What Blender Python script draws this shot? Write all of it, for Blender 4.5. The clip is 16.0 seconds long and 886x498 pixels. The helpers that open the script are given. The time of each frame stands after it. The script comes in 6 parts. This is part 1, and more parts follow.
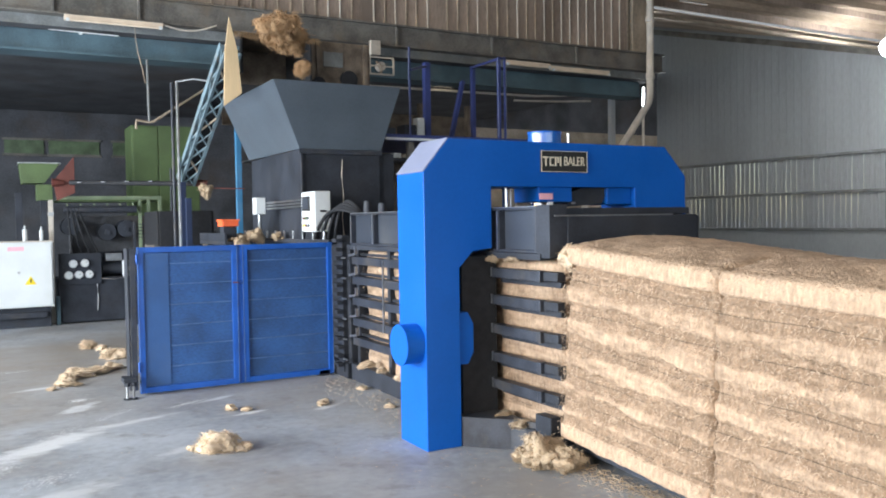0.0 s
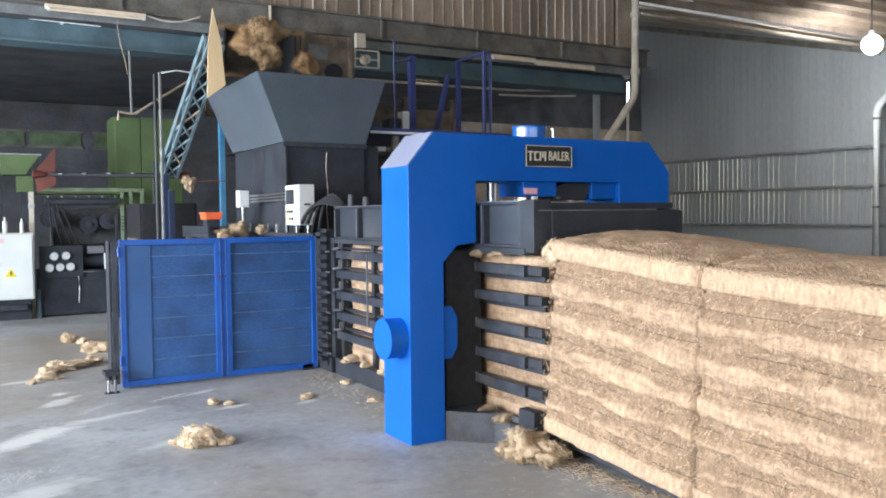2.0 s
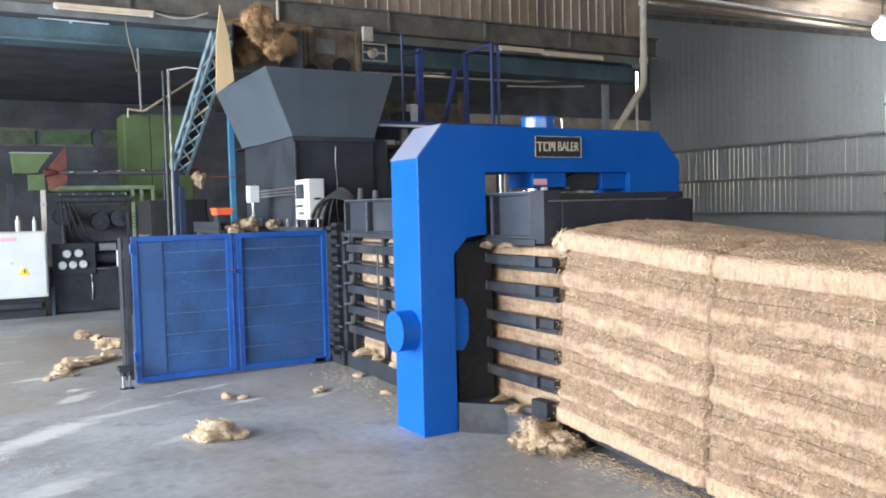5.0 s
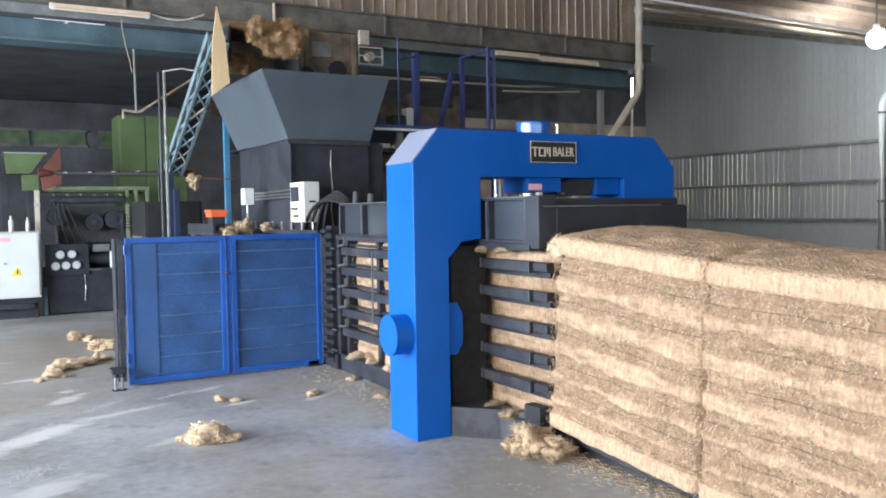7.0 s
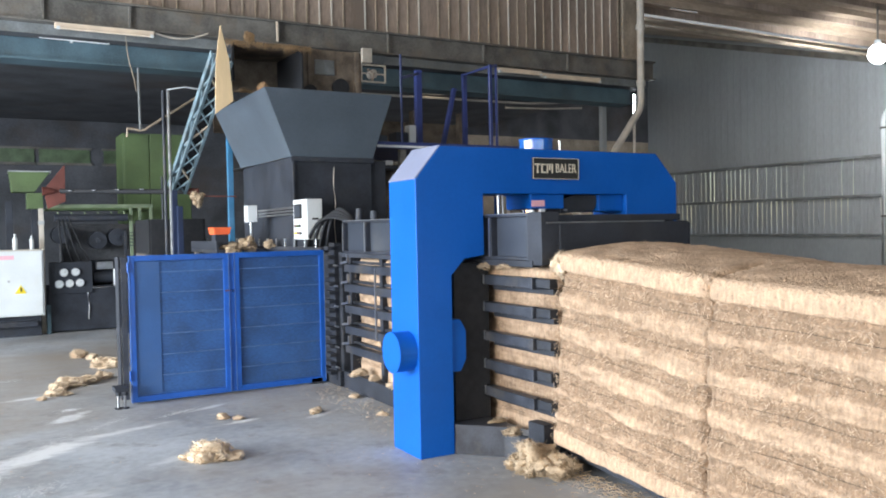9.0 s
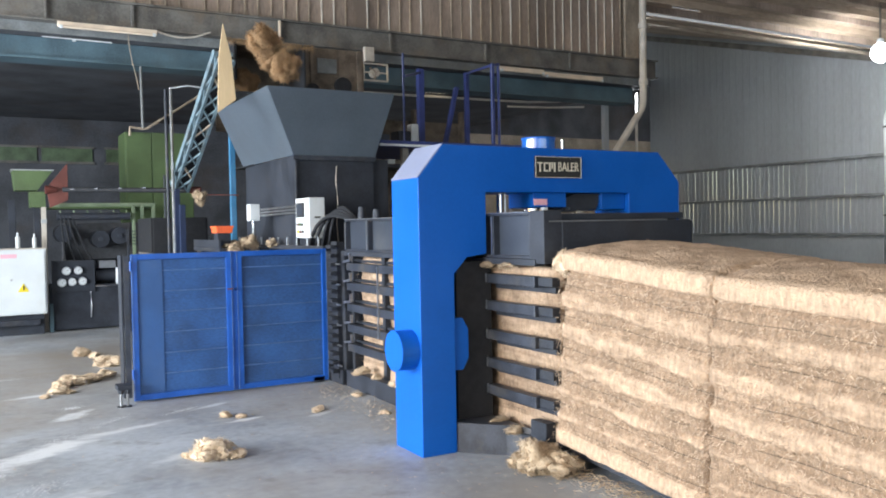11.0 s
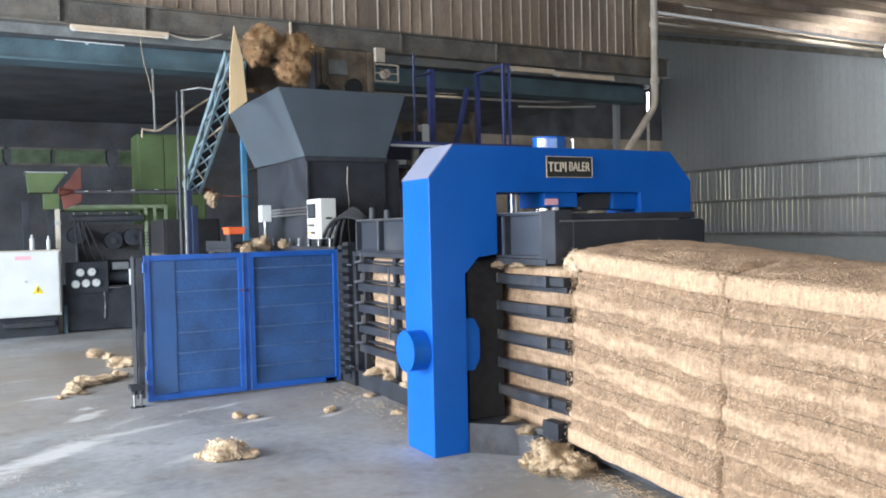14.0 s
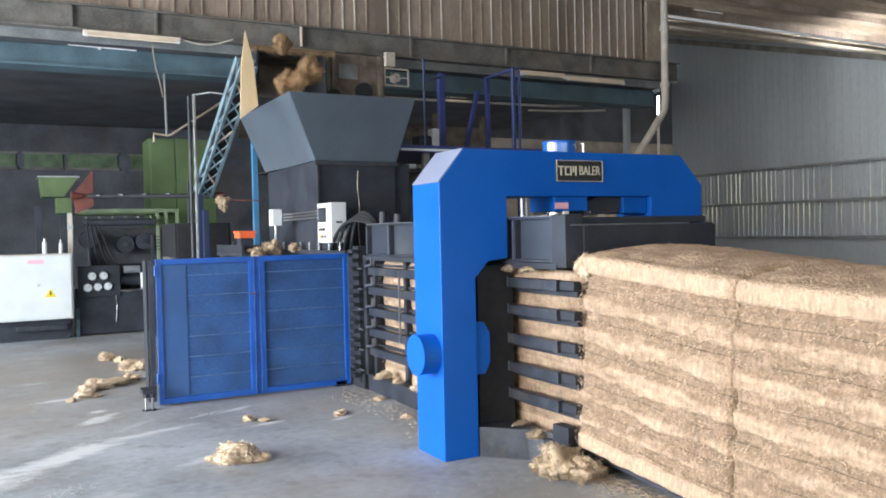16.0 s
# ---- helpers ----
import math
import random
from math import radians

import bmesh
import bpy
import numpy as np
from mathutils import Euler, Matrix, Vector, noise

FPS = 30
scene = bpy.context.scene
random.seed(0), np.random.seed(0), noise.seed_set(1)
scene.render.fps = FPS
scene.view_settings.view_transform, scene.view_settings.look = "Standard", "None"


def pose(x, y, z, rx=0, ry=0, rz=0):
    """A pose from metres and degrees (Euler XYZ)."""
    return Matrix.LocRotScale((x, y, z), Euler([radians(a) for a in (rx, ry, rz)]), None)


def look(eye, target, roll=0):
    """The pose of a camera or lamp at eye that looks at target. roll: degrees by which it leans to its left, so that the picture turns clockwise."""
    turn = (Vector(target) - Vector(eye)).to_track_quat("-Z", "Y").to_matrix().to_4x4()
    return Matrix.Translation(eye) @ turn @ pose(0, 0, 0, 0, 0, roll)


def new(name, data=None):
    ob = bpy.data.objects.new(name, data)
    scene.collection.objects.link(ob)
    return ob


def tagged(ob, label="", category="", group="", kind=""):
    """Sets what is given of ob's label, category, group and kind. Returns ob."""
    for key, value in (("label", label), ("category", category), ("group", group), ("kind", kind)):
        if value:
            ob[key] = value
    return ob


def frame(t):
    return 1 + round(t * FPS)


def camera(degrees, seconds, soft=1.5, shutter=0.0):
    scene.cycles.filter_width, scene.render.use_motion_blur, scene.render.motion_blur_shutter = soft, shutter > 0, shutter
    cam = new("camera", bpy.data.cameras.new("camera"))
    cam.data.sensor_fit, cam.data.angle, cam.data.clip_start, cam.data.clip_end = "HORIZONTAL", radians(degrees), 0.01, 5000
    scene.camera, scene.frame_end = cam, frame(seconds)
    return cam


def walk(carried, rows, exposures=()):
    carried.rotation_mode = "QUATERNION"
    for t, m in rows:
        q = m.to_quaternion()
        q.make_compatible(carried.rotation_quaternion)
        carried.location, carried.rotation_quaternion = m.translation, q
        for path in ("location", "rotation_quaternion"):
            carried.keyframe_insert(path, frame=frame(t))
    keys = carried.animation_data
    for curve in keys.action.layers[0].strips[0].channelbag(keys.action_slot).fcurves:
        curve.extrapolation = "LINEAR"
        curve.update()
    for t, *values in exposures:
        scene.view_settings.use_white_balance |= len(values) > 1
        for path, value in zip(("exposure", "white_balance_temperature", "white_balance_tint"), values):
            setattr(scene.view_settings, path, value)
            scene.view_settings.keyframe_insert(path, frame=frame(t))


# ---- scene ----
cam = camera(56.5, 16.0, 1.9, 0.5)
PATH = [
    (0, (0.001, 0.005, 1.551), (0.97, 1.754, 1.482), -0.9),
    (0.5, (0.0, 0.013, 1.553), (0.974, 1.758, 1.485), -0.6),
    (1, (0.0, 0.012, 1.553), (0.982, 1.753, 1.482), -0.5),
    (1.5, (0.004, 0.016, 1.55), (0.994, 1.752, 1.473), -0.6),
    (2, (0.007, 0.011, 1.552), (1.008, 1.741, 1.468), -0.6),
    (2.5, (0.004, 0.015, 1.55), (1.002, 1.745, 1.456), -0.9),
    (3, (-0.001, 0.003, 1.548), (0.988, 1.739, 1.44), -1.3),
    (3.5, (0.0, -0.003, 1.551), (0.984, 1.735, 1.436), -1.5),
    (4, (0.002, 0.003, 1.548), (0.983, 1.743, 1.439), -1.5),
    (6.5, (0.0, 0.007, 1.547), (0.986, 1.744, 1.451), -1.1),
    (7, (-0.003, 0.004, 1.55), (0.988, 1.738, 1.458), -0.9),
    (7.5, (0.001, -0.002, 1.55), (0.995, 1.732, 1.471), -0.8),
    (8, (0.003, -0.004, 1.551), (0.994, 1.732, 1.481), -0.8),
    (8.5, (-0.004, -0.001, 1.551), (0.984, 1.737, 1.495), -1.0),
    (9, (0.001, 0.005, 1.552), (0.987, 1.745, 1.5), -1.1),
    (11.5, (-0.005, 0.003, 1.549), (0.975, 1.745, 1.494), -1.1),
    (12, (-0.003, -0.004, 1.549), (0.98, 1.737, 1.497), -1.4),
    (12.5, (-0.001, -0.001, 1.55), (0.983, 1.739, 1.501), -1.3),
    (13, (0.001, 0.003, 1.554), (0.981, 1.746, 1.499), -1.1),
    (13.5, (-0.006, -0.001, 1.552), (0.96, 1.749, 1.495), -1.1),
    (14, (-0.001, 0.002, 1.549), (0.956, 1.757, 1.496), -1.3),
    (14.5, (-0.005, 0.003, 1.547), (0.951, 1.759, 1.495), -1.2),
    (15, (-0.001, 0.005, 1.55), (0.951, 1.763, 1.498), -1.2),
    (15.5, (-0.007, -0.001, 1.55), (0.934, 1.764, 1.502), -1.3),
    (16, (-0.009, -0.005, 1.549), (0.928, 1.762, 1.506), -1.3),
]
walk(cam, [(t, look(eye, target, roll)) for t, eye, target, roll in PATH])

# ---- light ----
world = bpy.data.worlds.new("world")
scene.world = world
world.use_nodes = True
wn = world.node_tree.nodes
sky = wn.new("ShaderNodeTexSky")
sky.sky_type, sky.sun_disc, sky.sun_elevation, sky.sun_rotation = "NISHITA", False, radians(20), radians(-110)
wn["Background"].inputs[1].default_value = 0.15
world.node_tree.links.new(sky.outputs[0], wn["Background"].inputs[0])

sun = new("sun", bpy.data.lights.new("sun", "SUN"))
sun.data.energy, sun.data.angle, sun.data.color = 1.5, radians(30), (0.98, 0.97, 0.97)
sun.matrix_world = look((-9, -3.2, 3.4), (0, 0, 0))


def opening_light(name, eye, target, w, h, watts, color):
    """Daylight standing in one of the hall's big doorways."""
    lamp = new(name, bpy.data.lights.new(name, "AREA"))
    lamp.data.shape, lamp.data.size, lamp.data.size_y = "RECTANGLE", w, h
    lamp.data.energy, lamp.data.color = watts, color
    lamp.matrix_world = look(eye, target)
    return lamp


opening_light("west_doorway_daylight", (-7.9, 6.8, 2.4), (0, 6.8, 2.3), 11.0, 4.6, 2800, (0.82, 0.92, 1.0))
opening_light("south_doorway_daylight", (2.0, -8.9, 2.9), (2.0, 0, 2.6), 12.0, 5.0, 400, (0.82, 0.92, 1.0))
opening_light("flood_lamp_light", (16.7, 10.9, 4.85), (19.5, 18, 3.6), 0.5, 0.5, 190, (0.92, 0.97, 1.0))
opening_light("upright_tube_light_glow", (12.87, 13.98, 4.2), (9.0, 13.6, 3.6), 0.03, 0.46, 90, (0.9, 0.96, 1.0))
scene.view_settings.exposure = 0.2


# ---- materials ----
def material(name, color, rough=0.6, metal=0.0, vary=0.25, scale=6.0, fine=60.0, bump=0.15, dirt=None, dirt_amount=0.35, stretch=(1, 1, 1), dist=0.01, spec=0.5):
    """A surface with variation at two scales, dirt patches and fine relief."""
    m = bpy.data.materials.new(name)
    m.use_nodes = True
    nt = m.node_tree
    n, l = nt.nodes, nt.links
    b = n["Principled BSDF"]
    tc = n.new("ShaderNodeTexCoord")
    mp = n.new("ShaderNodeMapping")
    mp.inputs["Scale"].default_value = stretch
    l.new(tc.outputs["Object"], mp.inputs["Vector"])
    big = n.new("ShaderNodeTexNoise")
    big.inputs["Scale"].default_value, big.inputs["Detail"].default_value = scale, 6
    l.new(mp.outputs[0], big.inputs["Vector"])
    small = n.new("ShaderNodeTexNoise")
    small.inputs["Scale"].default_value, small.inputs["Detail"].default_value = fine, 4
    l.new(mp.outputs[0], small.inputs["Vector"])
    ramp = n.new("ShaderNodeValToRGB")
    ramp.color_ramp.elements[0].position, ramp.color_ramp.elements[1].position = 0.32, 0.68
    ramp.color_ramp.elements[0].color = (*[c * (1 - vary) for c in color], 1)
    ramp.color_ramp.elements[1].color = (*[min(1, c * (1 + vary)) for c in color], 1)
    mixv = n.new("ShaderNodeMath")
    mixv.operation = "MULTIPLY_ADD"
    mixv.inputs[1].default_value, mixv.inputs[2].default_value = 0.4, -0.2
    l.new(small.outputs[0], mixv.inputs[0])
    add = n.new("ShaderNodeMath")
    l.new(big.outputs[0], add.inputs[0])
    l.new(mixv.outputs[0], add.inputs[1])
    l.new(add.outputs[0], ramp.inputs[0])
    out = ramp.outputs[0]
    if dirt:
        dn = n.new("ShaderNodeTexNoise")
        dn.inputs["Scale"].default_value, dn.inputs["Detail"].default_value, dn.inputs["Roughness"].default_value = scale * 0.45, 8, 0.65
        l.new(mp.outputs[0], dn.inputs["Vector"])
        dr = n.new("ShaderNodeValToRGB")
        dr.color_ramp.elements[0].position, dr.color_ramp.elements[1].position = 0.52, 0.72
        dr.color_ramp.elements[1].color = (dirt_amount, dirt_amount, dirt_amount, 1)
        l.new(dn.outputs[0], dr.inputs[0])
        mx = n.new("ShaderNodeMix")
        mx.data_type = "RGBA"
        l.new(dr.outputs[0], mx.inputs[0])
        l.new(out, mx.inputs[6])
        mx.inputs[7].default_value = (*dirt, 1)
        out = mx.outputs[2]
    l.new(out, b.inputs["Base Color"])
    rr = n.new("ShaderNodeMapRange")
    rr.inputs[3].default_value, rr.inputs[4].default_value = max(0.05, rough - 0.12), min(1, rough + 0.12)
    l.new(big.outputs[0], rr.inputs[0])
    l.new(rr.outputs[0], b.inputs["Roughness"])
    b.inputs["Metallic"].default_value, b.inputs["Specular IOR Level"].default_value = metal, spec
    if bump:
        bp = n.new("ShaderNodeBump")
        bp.inputs["Strength"].default_value, bp.inputs["Distance"].default_value = bump, dist
        l.new(small.outputs[0], bp.inputs["Height"])
        l.new(bp.outputs[0], b.inputs["Normal"])
    return m


def glow(name, color, strength):
    m = bpy.data.materials.new(name)
    m.use_nodes = True
    b = m.node_tree.nodes["Principled BSDF"]
    b.inputs["Base Color"].default_value = (0.8, 0.8, 0.8, 1)
    b.inputs["Emission Color"].default_value, b.inputs["Emission Strength"].default_value = (*color, 1), strength
    return m


CONCRETE = material("worn_concrete", (0.305, 0.328, 0.365), 0.55, 0, 0.30, 0.9, 14, 0.25, (0.44, 0.44, 0.45), 0.6)
BLUE = material("glossy_blue_paint", (0.004, 0.095, 0.44), 0.38, 0, 0.06, 2.5, 40, 0.03, (0.03, 0.13, 0.42), 0.2, spec=0.22)
GATE_BLUE = material("blue_frame_paint", (0.010, 0.092, 0.42), 0.4, 0, 0.15, 5, 60, 0.05, (0.08, 0.11, 0.25), 0.3)
RAIL_BLUE = material("dark_blue_rail_paint", (0.03, 0.045, 0.17), 0.45, 0, 0.2, 5, 60, 0.05)
NAVY = material("navy_post_paint", (0.012, 0.022, 0.06), 0.5, 0, 0.2, 5, 60, 0.05)
CHAMFER = material("highlight_pale_paint", (0.20, 0.225, 0.33), 0.5, 0, 0.08, 4, 60, 0.05, (0.20, 0.24, 0.38), 0.4)
BLUE_GLOSS = material("polished_blue_paint", (0.02, 0.13, 0.46), 0.16, 0, 0.06, 2.5, 40, 0.02, (0.03, 0.13, 0.42), 0.2, spec=1.0)
BLACK = material("black_machine_paint", (0.028, 0.032, 0.043), 0.55, 0, 0.3, 4, 50, 0.08, (0.06, 0.052, 0.04), 0.2, spec=0.3)
BAR = material("worn_black_steel_bar", (0.036, 0.041, 0.055), 0.42, 0.2, 0.3, 8, 70, 0.08, (0.16, 0.13, 0.09), 0.35)
GREY_PLATE = material("blue_grey_plate", (0.036, 0.044, 0.062), 0.45, 0.1, 0.15, 3, 50, 0.05, (0.16, 0.15, 0.13), 0.3)
HOPPER = material("blue_grey_hopper_paint", (0.185, 0.225, 0.278), 0.5, 0, 0.1, 2, 40, 0.04, (0.12, 0.13, 0.14), 0.3)
STEEL = material("bare_steel", (0.42, 0.43, 0.45), 0.32, 0.9, 0.15, 10, 90, 0.05)
CHROME = material("chromed_rod", (0.8, 0.8, 0.82), 0.12, 1.0, 0.05, 10, 90, 0.0)
WHITE = material("white_enamel", (0.62, 0.65, 0.67), 0.4, 0, 0.06, 3, 60, 0.04, (0.5, 0.48, 0.45), 0.25)
FIBRE = material("straw_coloured_fibre", (0.60, 0.475, 0.345), 0.95, 0, 0.15, 9, 75, 0.35, (0.34, 0.26, 0.17), 0.4, (1, 1, 1), 0.03)
FIBRE_BROWN = material("brown_coir_fibre", (0.40, 0.25, 0.135), 0.95, 0, 0.3, 7, 60, 0.6, (0.26, 0.155, 0.08), 0.5, (1, 1, 1), 0.03)
FIBRE_DULL = material("dull_trodden_fibre", (0.42, 0.32, 0.22), 0.95, 0, 0.3, 9, 75, 0.5, (0.22, 0.16, 0.1), 0.5, (1, 1, 1), 0.03)
FIBRE_MID = material("tan_coir_fibre", (0.32, 0.21, 0.115), 0.95, 0, 0.3, 7, 60, 0.6, (0.26, 0.165, 0.085), 0.5, (1, 1, 1), 0.03)
HAIR = material("loose_pale_fibre", (0.46, 0.345, 0.25), 0.9, 0, 0.4, 20, 120, 0.0)
DARK_RUST = material("dark_rusted_plate", (0.145, 0.115, 0.09), 0.85, 0, 0.5, 5, 50, 0.3, (0.15, 0.105, 0.075), 0.7)
RUST = material("rust_brown_cladding", (0.30, 0.23, 0.185), 0.8, 0, 0.4, 1.4, 30, 0.3, (0.20, 0.15, 0.11), 0.5, (1, 1, 0.25))
PALE_RUST = material("dusty_worn_batten", (0.34, 0.275, 0.21), 0.8, 0, 0.35, 2, 30, 0.2, (0.18, 0.12, 0.08), 0.7, (1, 1, 0.6))
ROOF = material("weathered_roof_sheet", (0.39, 0.30, 0.225), 0.85, 0, 0.3, 0.6, 20, 0.2, (0.14, 0.10, 0.07), 0.5, (0.3, 1, 1))
WALL_SHEET = material("grey_wall_sheet", (0.285, 0.30, 0.315), 0.7, 0, 0.15, 0.5, 18, 0.2, (0.2, 0.21, 0.21), 0.5, (1, 1, 0.3))
HAZE_LIFTED_WALL = material("haze_lifted_brown_block", (0.34, 0.28, 0.22), 0.9, 0, 0.45, 1.2, 25, 0.4, (0.12, 0.09, 0.07), 0.6)
TWINE = material("dull_brown_wire", (0.07, 0.05, 0.035), 0.7, 0, 0.3, 20, 90, 0.05)
GIRT = material("dusty_grey_girt", (0.17, 0.18, 0.185), 0.75, 0, 0.3, 3, 40, 0.2, (0.2, 0.17, 0.13), 0.5)
DARK_BEAM = material("dusty_dark_steel_beam", (0.13, 0.122, 0.112), 0.75, 0, 0.4, 3, 40, 0.2, (0.20, 0.15, 0.105), 0.75)
TEAL = material("faded_teal_paint", (0.07, 0.118, 0.148), 0.65, 0, 0.3, 2, 40, 0.1, (0.08, 0.08, 0.07), 0.5)
TRUSS_BLUE = material("light_blue_truss_paint", (0.145, 0.21, 0.25), 0.6, 0, 0.35, 6, 60, 0.08, (0.22, 0.19, 0.16), 0.8)
GREEN = material("faded_green_paint", (0.092, 0.138, 0.056), 0.6, 0, 0.2, 2, 40, 0.06, (0.09, 0.12, 0.06), 0.5)
PALE_GREEN = material("pale_green_frame", (0.17, 0.22, 0.14), 0.6, 0, 0.25, 5, 60, 0.06, (0.15, 0.12, 0.08), 0.5)
RED = material("red_oxide_paint", (0.15, 0.045, 0.035), 0.6, 0, 0.25, 5, 60, 0.06)
ORANGE = material("orange_plastic", (0.75, 0.13, 0.04), 0.45, 0, 0.08, 8, 60, 0.03)
PLYWOOD = material("pale_plywood", (0.64, 0.48, 0.29), 0.7, 0, 0.12, 2, 30, 0.1, (0.5, 0.36, 0.2), 0.4, (4, 4, 0.5))
# plain near-black, shared by the walls and the upper floor slab
DARK_WALL = material("dark_block_wall", (0.074, 0.076, 0.087), 0.9, 0, 0.4, 1.5, 25, 0.4, (0.08, 0.055, 0.04), 0.6)
RUBBER = material("black_rubber", (0.024, 0.025, 0.029), 0.6, 0, 0.2, 20, 90, 0.05, spec=0.2)
PIPE_WHITE = material("dusty_white_pipe", (0.55, 0.50, 0.44), 0.6, 0, 0.15, 5, 50, 0.05, (0.33, 0.25, 0.18), 0.5)
GLASS_GREEN = material("dusty_green_window", (0.09, 0.13, 0.07), 0.4, 0, 0.35, 4, 30, 0.05)
YELLOW = material("yellow_sticker", (0.8, 0.62, 0.03), 0.5, 0, 0.03, 10, 80, 0.0)
INK = material("black_ink", (0.02, 0.02, 0.02), 0.5, 0, 0.05, 10, 80, 0.0)
PALE_INK = material("pale_lettering", (0.72, 0.66, 0.54), 0.4, 0.2, 0.05, 10, 80, 0.0)
PINK = material("pink_sticker", (0.75, 0.42, 0.50), 0.5, 0, 0.05, 10, 80, 0.0)
POWDER = material("white_floor_powder", (0.55, 0.56, 0.58), 0.9, 0, 0.2, 4, 50, 0.2)
TUBE_ON = glow("lit_tube", (0.9, 0.96, 1.0), 0.12)
LAMP_ON = glow("lit_flood_lamp", (0.92, 0.97, 1.0), 9.0)
WARM_PANEL = glow("warm_lit_panel", (1.0, 0.86, 0.6), 0.8)
TUBE_BRIGHT = glow("bright_lit_tube", (0.88, 0.95, 1.0), 12.0)
TUBE_OFF = material("dusty_unlit_tube", (0.70, 0.58, 0.46), 0.5, 0, 0.1, 6, 60, 0.0)


def panel_mesh_material():
    """Fine woven wire painted blue: dusty between the wires."""
    m = material("blue_wire_cloth", (0.023, 0.080, 0.235), 0.55, 0, 0.3, 3, 140, 0.2, (0.055, 0.105, 0.22), 0.4)
    n, l = m.node_tree.nodes, m.node_tree.links
    b = n["Principled BSDF"]
    base = b.inputs["Base Color"].links[0].from_socket
    tc = n.new("ShaderNodeTexCoord")
    mp = n.new("ShaderNodeMapping")
    mp.inputs["Scale"].default_value = (30, 30, 110)
    l.new(tc.outputs["Object"], mp.inputs["Vector"])
    nz = n.new("ShaderNodeTexNoise")
    nz.inputs["Scale"].default_value, nz.inputs["Detail"].default_value = 1.0, 3
    l.new(mp.outputs[0], nz.inputs["Vector"])
    mr = n.new("ShaderNodeMapRange")
    mr.inputs[1].default_value, mr.inputs[2].default_value, mr.inputs[3].default_value, mr.inputs[4].default_value = 0.3, 0.7, 0.78, 1.22
    l.new(nz.outputs[0], mr.inputs[0])
    vm = n.new("ShaderNodeVectorMath")
    vm.operation = "SCALE"
    l.new(base, vm.inputs[0])
    l.new(mr.outputs[0], vm.inputs["Scale"])
    l.new(vm.outputs[0], b.inputs["Base Color"])
    return m


